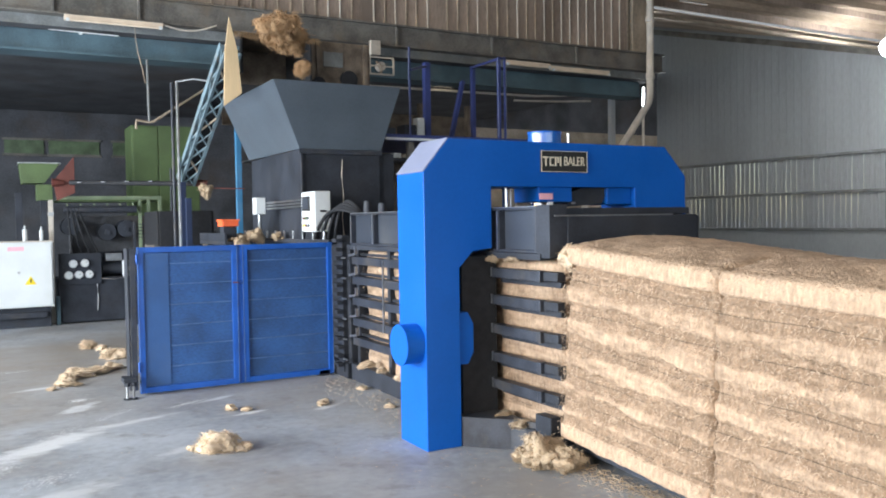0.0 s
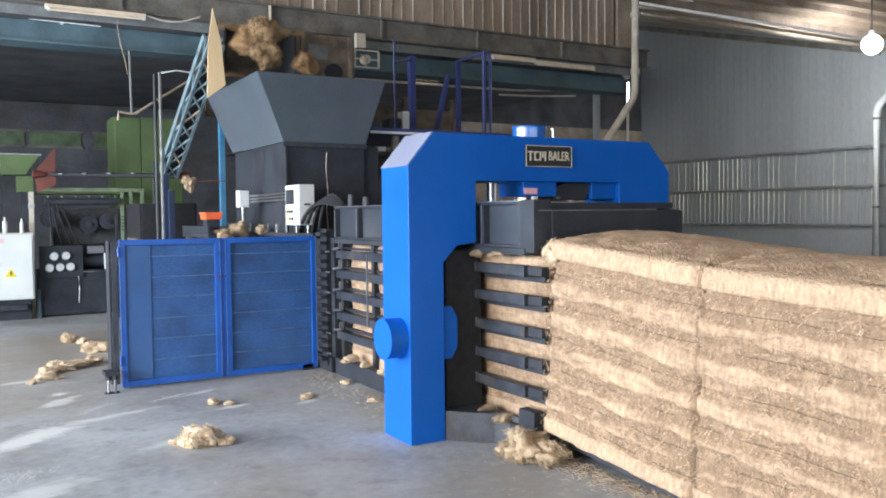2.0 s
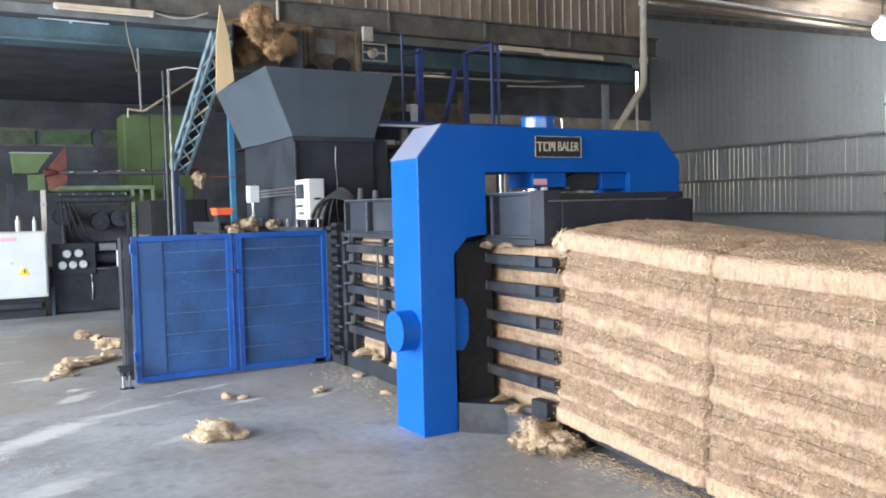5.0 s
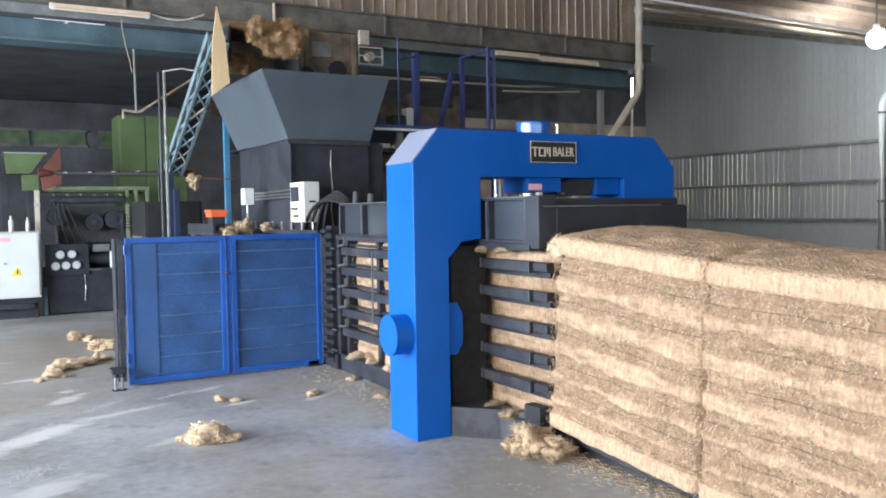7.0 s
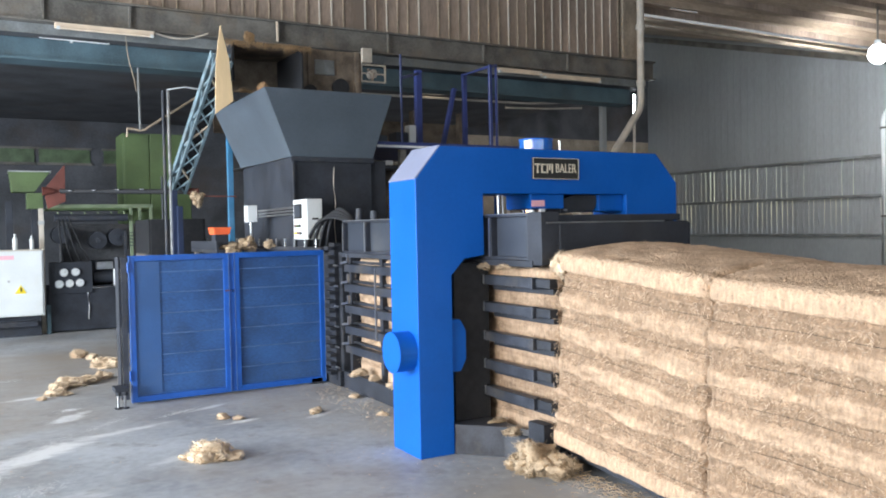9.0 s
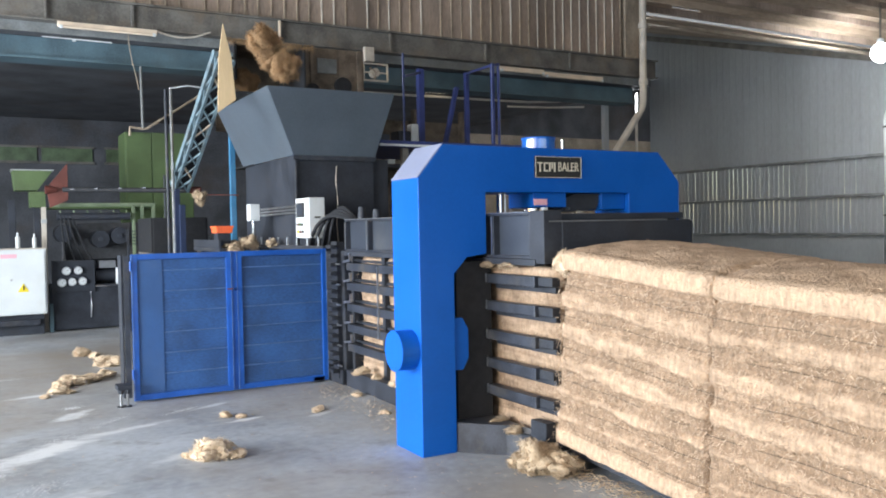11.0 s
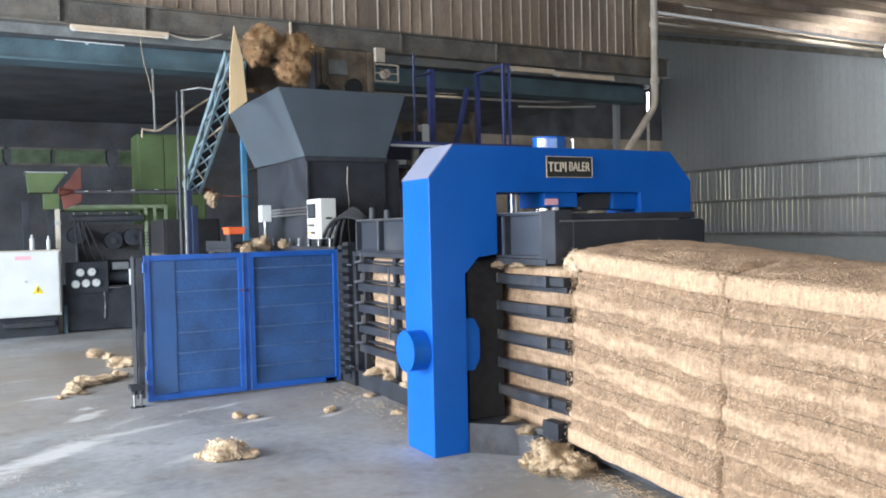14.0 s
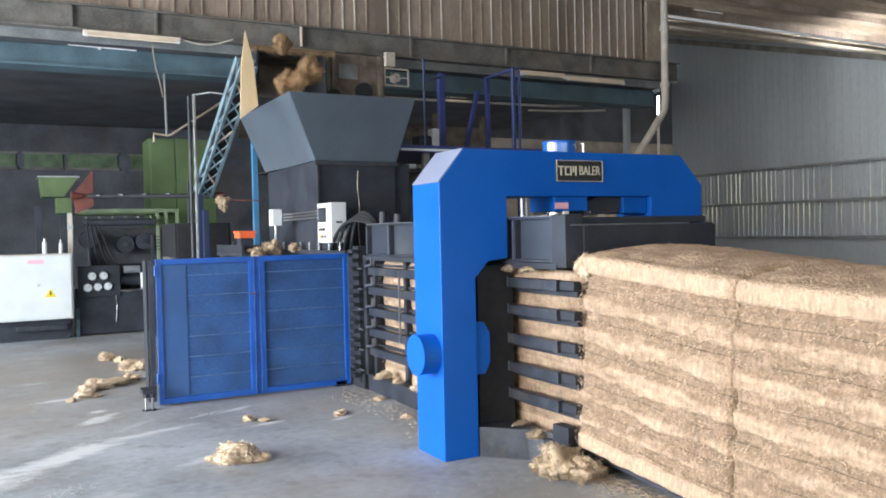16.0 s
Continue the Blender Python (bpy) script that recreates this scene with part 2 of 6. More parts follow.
COVER_STRIP = material("plain_blue_cover", (0.03, 0.093, 0.26), 0.5, 0, 0.12, 4, 80, 0.06, (0.07, 0.11, 0.2), 0.4)
TRUSS_BELT = material("bright_blue_side_board", (0.045, 0.18, 0.34), 0.5, 0, 0.15, 5, 60, 0.05, (0.12, 0.16, 0.2), 0.4)
CROSS_WIRE = material("dusty_pale_blue_wire", (0.08, 0.15, 0.32), 0.5, 0, 0.3, 8, 60, 0.05)
def wear_floor(m):
    """Brownish dust, pale scraped patches and fine dark cracks over the concrete."""
    n, l = m.node_tree.nodes, m.node_tree.links
    b = n["Principled BSDF"]
    out = b.inputs["Base Color"].links[0].from_socket
    tc = n.new("ShaderNodeTexCoord")
    for scale, lo, hi, amount, color, stretch in ((0.35, 0.46, 0.66, 0.8, (0.25, 0.215, 0.175), (1, 1, 1)), (2.2, 0.53, 0.68, 0.35, (0.43, 0.44, 0.46), (1, 1.2, 1)), (4.5, 0.56, 0.66, 0.55, (0.19, 0.185, 0.18), (1, 1, 1)), (9.0, 0.66, 0.71, 0.4, (0.56, 0.57, 0.58), (0.8, 1.2, 1))):
        mp = n.new("ShaderNodeMapping")
        mp.inputs["Scale"].default_value, mp.inputs["Rotation"].default_value = stretch, (0, 0, 0.6)
        mp.inputs["Location"].default_value = (scale * 3, scale, 0)
        l.new(tc.outputs["Object"], mp.inputs["Vector"])
        nz = n.new("ShaderNodeTexNoise")
        nz.inputs["Scale"].default_value, nz.inputs["Detail"].default_value, nz.inputs["Roughness"].default_value = scale, 9, 0.62
        l.new(mp.outputs[0], nz.inputs["Vector"])
        mr = n.new("ShaderNodeMapRange")
        mr.inputs[1].default_value, mr.inputs[2].default_value, mr.inputs[4].default_value = lo, hi, amount
        l.new(nz.outputs[0], mr.inputs[0])
        mx = n.new("ShaderNodeMix")
        mx.data_type = "RGBA"
        l.new(mr.outputs[0], mx.inputs[0])
        l.new(out, mx.inputs[6])
        mx.inputs[7].default_value = (*color, 1)
        out = mx.outputs[2]
    # brown dust trodden in at the back, white powder dragged over the floor
    for x, y, turn, long, wide, amount, soft, color in FLOOR_STAINS:
        mp = n.new("ShaderNodeMapping")
        mp.vector_type = "TEXTURE"
        mp.inputs["Location"].default_value, mp.inputs["Rotation"].default_value, mp.inputs["Scale"].default_value = (x, y, 0), (0, 0, turn), (long, wide, 1)
        l.new(tc.outputs["Object"], mp.inputs["Vector"])
        gr = n.new("ShaderNodeTexGradient")
        gr.gradient_type = "SPHERICAL"
        l.new(mp.outputs[0], gr.inputs["Vector"])
        mp2 = n.new("ShaderNodeMapping")
        mp2.inputs["Rotation"].default_value, mp2.inputs["Scale"].default_value = (0, 0, -turn), (0.6, 1.5, 1)
        l.new(tc.outputs["Object"], mp2.inputs["Vector"])
        nz = n.new("ShaderNodeTexNoise")
        nz.inputs["Scale"].default_value, nz.inputs["Detail"].default_value, nz.inputs["Roughness"].default_value = (1.6, 8, 0.6) if soft > 0.5 else (7.0, 9, 0.68)
        l.new(mp2.outputs[0], nz.inputs["Vector"])
        add = n.new("ShaderNodeMath")
        add.operation = "MULTIPLY_ADD"
        add.inputs[1].default_value = 1.5
        l.new(nz.outputs[0], add.inputs[0])
        l.new(gr.outputs["Fac"], add.inputs[2])
        mr = n.new("ShaderNodeMapRange")
        mr.inputs[1].default_value, mr.inputs[2].default_value, mr.inputs[4].default_value = 1.08, 1.08 + soft, amount
        l.new(add.outputs[0], mr.inputs[0])
        inside = n.new("ShaderNodeMath")
        inside.operation, inside.use_clamp = "MULTIPLY", True
        inside.inputs[1].default_value = 5.0
        l.new(gr.outputs["Fac"], inside.inputs[0])
        both = n.new("ShaderNodeMath")
        both.operation = "MULTIPLY"
        l.new(mr.outputs[0], both.inputs[0])
        l.new(inside.outputs[0], both.inputs[1])
        mx = n.new("ShaderNodeMix")
        mx.data_type = "RGBA"
        l.new(both.outputs[0], mx.inputs[0])
        l.new(out, mx.inputs[6])
        mx.inputs[7].default_value = (*color, 1)
        out = mx.outputs[2]
    l.new(out, b.inputs["Base Color"])


DUST, CHALK = (0.27, 0.235, 0.195), (0.62, 0.635, 0.66)
# x, y, turn, length, width, strength, softness, colour
FLOOR_STAINS = (
    (0.4, 10.6, 0.0, 4.5, 3.4, 0.75, 0.9, DUST), (2.7, 7.2, 1.4, 2.2, 1.3, 0.6, 0.9, DUST), (2.7, 3.9, 1.5, 1.8, 0.8, 0.5, 0.9, DUST),
    (0.35, 6.45, 0.72, 0.85, 0.26, 0.95, 0.35, CHALK), (0.95, 6.85, 0.32, 0.75, 0.10, 0.7, 0.35, CHALK), (-0.25, 5.95, 0.7, 0.7, 0.4, 0.9, 0.4, CHALK),
    (0.66, 7.62, 0.9, 0.42, 0.15, 0.9, 0.3, CHALK), (0.36, 5.15, 0.5, 0.55, 0.22, 0.6, 0.4, CHALK), (1.76, 7.36, 0.45, 0.42, 0.07, 0.7, 0.3, CHALK),
    (1.86, 6.66, 0.2, 0.25, 0.07, 0.8, 0.3, CHALK), (1.22, 5.85, 0.5, 0.55, 0.12, 0.5, 0.4, CHALK), (0.45, 8.75, 0.1, 0.45, 0.10, 0.8, 0.3, CHALK), (2.5, 6.55, 0.5, 0.28, 0.10, 0.7, 0.3, CHALK),
)
wear_floor(CONCRETE)
WIRE_CLOTH = panel_mesh_material()


def bale_material():
    """Compressed fibre: pale fluffed bands with darkened creases between them, clumps and strands."""
    m = material("baled_coir_fibre", (0.40, 0.282, 0.19), 0.95, 0, 0.3, 10, 70, 0.9, None, 0, (1, 1, 1), 0.02)
    n, l = m.node_tree.nodes, m.node_tree.links
    b = n["Principled BSDF"]
    base = b.inputs["Base Color"].links[0].from_socket
    tc = n.new("ShaderNodeTexCoord")
    mp = n.new("ShaderNodeMapping")
    mp.inputs["Scale"].default_value = (3.0, 3.0, 12.0)
    l.new(tc.outputs["Object"], mp.inputs["Vector"])
    warp = n.new("ShaderNodeTexNoise")
    warp.inputs["Scale"].default_value, warp.inputs["Detail"].default_value = 2.2, 8
    l.new(mp.outputs[0], warp.inputs["Vector"])
    at = n.new("ShaderNodeAttribute")
    at.attribute_name = "band"
    add = n.new("ShaderNodeMath")
    add.operation = "MULTIPLY_ADD"
    add.inputs[1].default_value = 2.1
    l.new(warp.outputs[0], add.inputs[0])
    ragged = n.new("ShaderNodeTexNoise")
    ragged.inputs["Scale"].default_value, ragged.inputs["Detail"].default_value, ragged.inputs["Roughness"].default_value = 26, 6, 0.7
    l.new(tc.outputs["Object"], ragged.inputs["Vector"])
    rag = n.new("ShaderNodeMath")
    rag.operation = "MULTIPLY_ADD"
    rag.inputs[1].default_value, rag.inputs[2].default_value = 1.0, -0.5
    l.new(ragged.outputs[0], rag.inputs[0])
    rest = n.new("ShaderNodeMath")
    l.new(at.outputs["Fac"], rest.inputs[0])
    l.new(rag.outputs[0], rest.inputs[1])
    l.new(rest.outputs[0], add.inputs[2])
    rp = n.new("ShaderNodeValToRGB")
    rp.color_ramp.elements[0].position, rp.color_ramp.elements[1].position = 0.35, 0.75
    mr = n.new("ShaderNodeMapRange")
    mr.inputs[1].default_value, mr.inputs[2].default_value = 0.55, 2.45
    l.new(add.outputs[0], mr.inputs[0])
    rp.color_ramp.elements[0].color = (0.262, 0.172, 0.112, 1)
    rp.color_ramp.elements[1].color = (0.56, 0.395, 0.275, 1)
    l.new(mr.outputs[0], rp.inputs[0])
    mx = n.new("ShaderNodeMix")
    mx.data_type = "RGBA"
    mx.inputs[0].default_value = 0.72
    l.new(base, mx.inputs[6])
    l.new(rp.outputs[0], mx.inputs[7])
    mp2 = n.new("ShaderNodeMapping")
    mp2.inputs["Scale"].default_value = (55, 55, 16)
    l.new(tc.outputs["Object"], mp2.inputs["Vector"])
    st = n.new("ShaderNodeTexNoise")
    st.inputs["Scale"].default_value, st.inputs["Detail"].default_value = 1.0, 5
    l.new(mp2.outputs[0], st.inputs["Vector"])
    sm = n.new("ShaderNodeMapRange")
    sm.inputs[1].default_value, sm.inputs[2].default_value, sm.inputs[3].default_value, sm.inputs[4].default_value = 0.3, 0.7, 0.74, 1.15
    l.new(st.outputs[0], sm.inputs[0])
    vm = n.new("ShaderNodeVectorMath")
    vm.operation = "SCALE"
    l.new(mx.outputs[2], vm.inputs[0])
    l.new(sm.outputs[0], vm.inputs["Scale"])
    l.new(vm.outputs[0], b.inputs["Base Color"])
    return m


BALE = bale_material()


# ---- mesh helpers ----
def part(name, bm, mat, parent=None, label="", smooth=False):
    me = bpy.data.meshes.new(name)
    bmesh.ops.recalc_face_normals(bm, faces=bm.faces)
    bm.to_mesh(me)
    bm.free()
    me.materials.append(mat)
    if smooth:
        for p in me.polygons:
            p.use_smooth = True
    ob = new(name, me)
    if parent:
        ob.parent = parent
    if label:
        ob["label"] = label
    return ob


def thing(name, label, category, group="", kind=""):
    return tagged(new(name), label, category, group, kind)


def add_box(bm, x0, x1, y0, y1, z0, z1, bevel=0.0):
    g = bmesh.ops.create_cube(bm, size=1.0, matrix=Matrix.LocRotScale(((x0 + x1) / 2, (y0 + y1) / 2, (z0 + z1) / 2), None, (abs(x1 - x0), abs(y1 - y0), abs(z1 - z0))))
    if bevel:
        es = list({e for v in g["verts"] for e in v.link_edges})
        bmesh.ops.bevel(bm, geom=es, offset=bevel, segments=2, affect="EDGES", profile=0.6)
    return bm


def box(x0, x1, y0, y1, z0, z1, bevel=0.004):
    return add_box(bmesh.new(), x0, x1, y0, y1, z0, z1, bevel)


def add_rod(bm, a, b, r, n=10, r2=None):
    a, b = Vector(a), Vector(b)
    d = b - a
    m = Matrix.Translation((a + b) / 2) @ d.to_track_quat("Z", "Y").to_matrix().to_4x4()
    bmesh.ops.create_cone(bm, cap_ends=True, segments=n, radius1=r, radius2=r if r2 is None else r2, depth=d.length, matrix=m)
    return bm


def rod(a, b, r, n=10, r2=None):
    return add_rod(bmesh.new(), a, b, r, n, r2)


def add_bar(bm, a, b, w, h):
    """A square bar from a to b."""
    a, b = Vector(a), Vector(b)
    d = b - a
    m = Matrix.Translation((a + b) / 2) @ d.to_track_quat("Z", "Y").to_matrix().to_4x4() @ Matrix.Diagonal((w, h, d.length, 1))
    bmesh.ops.create_cube(bm, size=1.0, matrix=m)
    return bm


def bar(a, b, w, h):
    return add_bar(bmesh.new(), a, b, w, h)


def prism(profile, y0, y1, bevel=0.0):
    """A profile in x and z, drawn out along y."""
    bm = bmesh.new()
    f = bm.faces.new([bm.verts.new((x, y0, z)) for x, z in profile])
    ex = bmesh.ops.extrude_face_region(bm, geom=[f])
    bmesh.ops.translate(bm, vec=(0, y1 - y0, 0), verts=[g for g in ex["geom"] if isinstance(g, bmesh.types.BMVert)])
    if bevel:
        bmesh.ops.bevel(bm, geom=list(bm.edges), offset=bevel, segments=2, affect="EDGES", profile=0.6)
    return bm


def tube(points, r, n=8):
    """A round tube along a smooth line of points."""
    bm = bmesh.new()
    pts = [Vector(p) for p in points]
    rings = []
    for i, p in enumerate(pts):
        d = (pts[min(i + 1, len(pts) - 1)] - pts[max(i - 1, 0)]).normalized()
        q = d.to_track_quat("Z", "Y")
        rings.append([bm.verts.new(p + q @ Vector((r * math.cos(2 * math.pi * k / n), r * math.sin(2 * math.pi * k / n), 0))) for k in range(n)])
    for a, b in zip(rings, rings[1:]):
        for k in range(n):
            bm.faces.new((a[k], a[(k + 1) % n], b[(k + 1) % n], b[k]))
    bm.faces.new(rings[0][::-1])
    bm.faces.new(rings[-1])
    return bm


def arc(a, b, rise, n=10):
    a, b = Vector(a), Vector(b)
    return [a.lerp(b, i / n) + Vector((0, 0, rise * math.sin(math.pi * i / n))) for i in range(n + 1)]


def tuft(radius, seed, strands=160, detail=4, squash=0.75, long=0.35):
    """A ragged wisp of fibre: a soft torn core with strands curling out of it."""
    rnd = random.Random(seed)
    bm = bmesh.new()
    bmesh.ops.create_icosphere(bm, subdivisions=detail, radius=radius)
    off = Vector((seed * 3.7, seed * 1.3, 0))
    sx, sy = rnd.uniform(0.95, 1.25), rnd.uniform(0.75, 1.0)
    for v in bm.verts:
        q = v.co / radius
        k = 0.86 + 0.55 * noise.noise(q * 1.1 + off) + 0.28 * noise.noise(q * 2.4 + off) + 0.10 * noise.noise(q * 6 + off) + 0.05 * noise.noise(q * 17 + off)
        v.co = v.co * max(0.35, k)
        v.co.x *= sx
        v.co.y *= sy
        v.co.z *= squash
    core = [v.co.copy() for v in bm.verts]
    for _ in range(strands):
        p = rnd.choice(core)
        out = (p.normalized() * 0.8 + Vector((rnd.uniform(-1, 1), rnd.uniform(-1, 1), rnd.uniform(-1, 1)))).normalized()
        side = out.orthogonal().normalized() * min(0.0006, radius * 0.004)
        bend = Vector((rnd.uniform(-1, 1), rnd.uniform(-1, 1), rnd.uniform(-1, 0.4))) * radius * 0.2
        ln = radius * (rnd.uniform(0.08, long) if rnd.random() < 0.85 else rnd.uniform(long, long * 1.9))
        a, b, c, d = (bm.verts.new(q) for q in (p * 0.95 - side, p * 0.95 + side, p + out * ln * 0.6 + bend * 0.3, p + out * ln + bend))
        bm.faces.new((a, b, c))
        bm.faces.new((b, d, c))
    return bm


# ---- the hall ----
def structure(name, bm, mat, label, category="structure", smooth=False):
    return tagged(part(name, bm, mat, smooth=smooth), label, category, kind="structure")


def floor_and_walls():
    bm = bmesh.new()
    bmesh.ops.create_grid(bm, x_segments=60, y_segments=60, size=200)
    for v in bm.verts:
        v.co.z = 0.0
    structure("ground", bm, CONCRETE, "worn grey concrete floor with pale scuffs and dust", "floor")
    # back wall of the lower level, and the outer walls that close the hall
    # back wall in two tones: far bay lightened for haze, the rest kept dark
    structure("wall_north_far_bay", box(6.602, 20.3, 21.0, 21.3, 0, 4.3, 0), HAZE_LIFTED_WALL, "dusty brown-grey block wall at the back, lightened for haze", "wall")
    structure("wall_north", box(-8.3, 6.6, 21.0, 21.3, 0, 4.3, 0), DARK_WALL, "dark block wall at the back", "wall")
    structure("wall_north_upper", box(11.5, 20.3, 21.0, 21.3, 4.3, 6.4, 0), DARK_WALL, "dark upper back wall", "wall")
    structure("wall_west_back", box(-8.3, -8.0, 12.4, 21.0, 0, 9.0, 0), DARK_WALL, "dark wall beside the doorway", "wall")
    structure("wall_west_lintel", box(-8.3, -8.0, -9.0, 12.4, 5.6, 9.2, 0), DARK_WALL, "dark lintel over the wide doorway", "wall")
    bm = bmesh.new()
    add_box(bm, -8.3, -4.2, -9.3, -9.0, 0, 9.2)
    add_box(bm, 8.2, 20.3, -9.3, -9.0, 0, 9.2)
    add_box(bm, -4.2, 8.2, -9.3, -9.0, 5.6, 9.2)
    structure("wall_south", bm, DARK_WALL, "dark wall with a wide doorway", "wall")


def east_wall():
    """Profiled sheets on girts, with slits of daylight between the lower sheets."""
    rnd = random.Random(5)
    wall = structure("wall_east", box(20.0, 20.12, -9.0, 21.3, 3.16, 9.6, 0), WALL_SHEET, "tall grey sheet-metal gable wall on steel girts", "wall")
    structure("wall_east_plinth", box(20.0, 20.2, -9.0, 21.3, 0, 1.12, 0), WALL_SHEET, "low grey plinth under the sheet wall", "wall")
    sheets = []
    for z0, z1 in ((1.12, 2.15), (2.15, 3.16)):
        y = -9.0
        while y < 21.3:
            w = rnd.choice((0.15, 0.16, 0.17, 0.19))
            loose = any(a < y < b for a, b in (((15.1, 16.4), (13.4, 14.2), (17.0, 18.2), (18.7, 20.4)) if z0 < 2 else ((16.6, 17.6), (17.9, 18.6), (15.2, 15.5))))
            gap = rnd.choice((0.006, 0.010, 0.015)) if loose else rnd.choice((0.0, 0.0, 0.0, 0.006))
            sheets.append((y, y + w - gap, z0, z1))
            y += w
    # the upper sheets, one rib beside the other, with a lap joint half way up
    bm = bmesh.new()
    y = 8.0
    while y < 20.9:
        for z0, z1, d in ((3.2, 5.0, 0.0), (4.98, 8.6, 0.012)):
            ys = [(y, 19.998 - d), (y + 0.03, 19.992 - d), (y + 0.075, 19.992 - d), (y + 0.105, 19.998 - d), (y + 0.25, 19.998 - d)]
            a = [bm.verts.new((x, q, z0)) for q, x in ys]
            b = [bm.verts.new((x, q, z1)) for q, x in ys]
            for i in range(4):
                bm.faces.new((a[i], a[i + 1], b[i + 1], b[i]))
        y += 0.25
    tagged(part("upper_sheets", bm, WALL_SHEET, wall), kind="stuff")
    near = [s for s in sheets if 12.2 < s[0] < 20.2][:290]
    for y0, y1, z0, z1 in near:
        bm = bmesh.new()
        ys = [(y0, 20.03), (y0 + 0.02, 20.012), (y1 - 0.05, 20.012), (y1 - 0.02, 20.03), (y1, 20.03)]
        a = [bm.verts.new((x, y, z0)) for y, x in ys]
        b = [bm.verts.new((x, y, z1)) for y, x in ys]
        for i in range(4):
            bm.faces.new((a[i], a[i + 1], b[i + 1], b[i]))
        part("sheet", bm, WALL_SHEET, wall)
    bm = bmesh.new()
    for s in sheets:
        if s not in near:
            add_box(bm, 20.0, 20.03, *s)
    tagged(part("far_sheets", bm, WALL_SHEET, wall), kind="stuff")
    for z in (1.15, 2.16, 3.16):
        part("girt", box(19.93, 19.998, -9.0, 21.0, z - 0.04, z + 0.04, 0.01), GIRT, wall)


def roof():
    """Two bays that meet in a valley: the far one is seen from below."""
    def z(y):
        return 5.60 + 0.268 * (y - 12.5)
    bm = bmesh.new()
    slots = ((14.6, 0.22, 12.5, 15.6), (17.2, 0.16, 15.4, 16.9), (16.45, 0.12, 18.1, 19.0), (13.7, 0.16, 17.0, 18.4), (18.7, 0.14, 11.8, 13.2), (14.0, 0.12, 19.0, 19.8))
    rows = sorted({12.5, 24.0, *[s[0] for s in slots], *[s[0] + s[1] for s in slots]})
    cols = sorted({-8.3, 20.3, *[s[2] for s in slots], *[s[3] for s in slots]})
    for y0, y1 in zip(rows, rows[1:]):
        for x0, x1 in zip(cols, cols[1:]):
            cy, cx = (y0 + y1) / 2, (x0 + x1) / 2
            if any(s[0] < cy < s[0] + s[1] and s[2] < cx < s[3] for s in slots):
                continue
            vs = [bm.verts.new((x, y, z(y) + 0.12)) for x, y in ((x0, y0), (x1, y0), (x1, y1), (x0, y1))]
            bm.faces.new(vs)
    bmesh.ops.remove_doubles(bm, verts=bm.verts, dist=0.001)
    bmesh.ops.solidify(bm, geom=list(bm.faces), thickness=0.03)
    structure("ceiling", bm, ROOF, "weathered brown roof sheets with a few open gaps", "roof")
    structure("gutter", box(-8, 20, 12.3, 12.42, 5.50, 5.56, 0.01), PALE_RUST, "dusty valley gutter between the roof bays", "gutter")
    structure("verge_trim", bar((19.9, 12.5, z(12.5) - 0.1), (19.9, 21, z(21) - 0.1), 0.1, 0.16), DARK_BEAM, "dusty trim where roof meets gable", "trim")
    # front bay, rising from the valley, with missing and translucent strips
    def zf(y):
        return 5.70 + 0.266 * (12.4 - y)
    slots = ((10.95, 0.14, 15.1, 16.2), (11.88, 0.09, 17.4, 18.5), (12.2, 0.06, 15.0, 15.5), (12.15, 0.05, 12.2, 13.0), (11.6, 0.04, 12.6, 14.4), (11.95, 0.04, 13.3, 14.0))
    rows = sorted({0.0, 12.4, *[s[0] for s in slots], *[s[0] + s[1] for s in slots]})
    cols = sorted({-8.3, 20.3, *[s[2] for s in slots], *[s[3] for s in slots]})
    bm = bmesh.new()
    for y0, y1 in zip(rows, rows[1:]):
        for x0, x1 in zip(cols, cols[1:]):
            cy, cx = (y0 + y1) / 2, (x0 + x1) / 2
            if any(s[0] < cy < s[0] + s[1] and s[2] < cx < s[3] for s in slots):
                continue
            bm.faces.new([bm.verts.new((x, y, zf(y) + 0.1)) for x, y in ((x0, y0), (x1, y0), (x1, y1), (x0, y1))])
    bm.faces.new([bm.verts.new(p) for p in ((-8.3, 0, 9.1), (20.3, 0, 9.1), (20.3, -9.3, 7.4), (-8.3, -9.3, 7.4))])
    bmesh.ops.remove_doubles(bm, verts=bm.verts, dist=0.001)
    bmesh.ops.solidify(bm, geom=list(bm.faces), thickness=0.02)
    structure("ceiling_front_bay", bm, ROOF, "weathered brown roof sheets with a few open gaps", "roof")
    for i in range(9):
        y = 12.22 - i * 0.34
        structure("purlin", box(-8, 20, y, y + 0.05, zf(y) - 0.05, zf(y) + 0.09, 0.004), ROOF if i % 2 else RUST, "weathered timber purlin under the roof", "beam")
    c = thing("down_pipe", "dusty white rain pipe with an elbow beside the sheet wall", "pipe")
    part("shaft", tube([(19.33, 12.2, 0.0), (19.33, 12.2, 3.9), (19.35, 12.2, 4.02), (19.42, 12.2, 4.12), (19.55, 12.2, 4.22), (19.98, 12.2, 4.5)], 0.085, 16), WHITE, c, smooth=True)
    part("shoe", rod((19.33, 12.2, 0), (19.33, 12.2, 0.12), 0.1, 16), DARK_BEAM, c)
    for z in (1.6, 3.75):
        part("pipe_clamp", rod((19.33, 12.2, z), (19.33, 12.2, z + 0.05), 0.094, 16), DARK_BEAM, c)


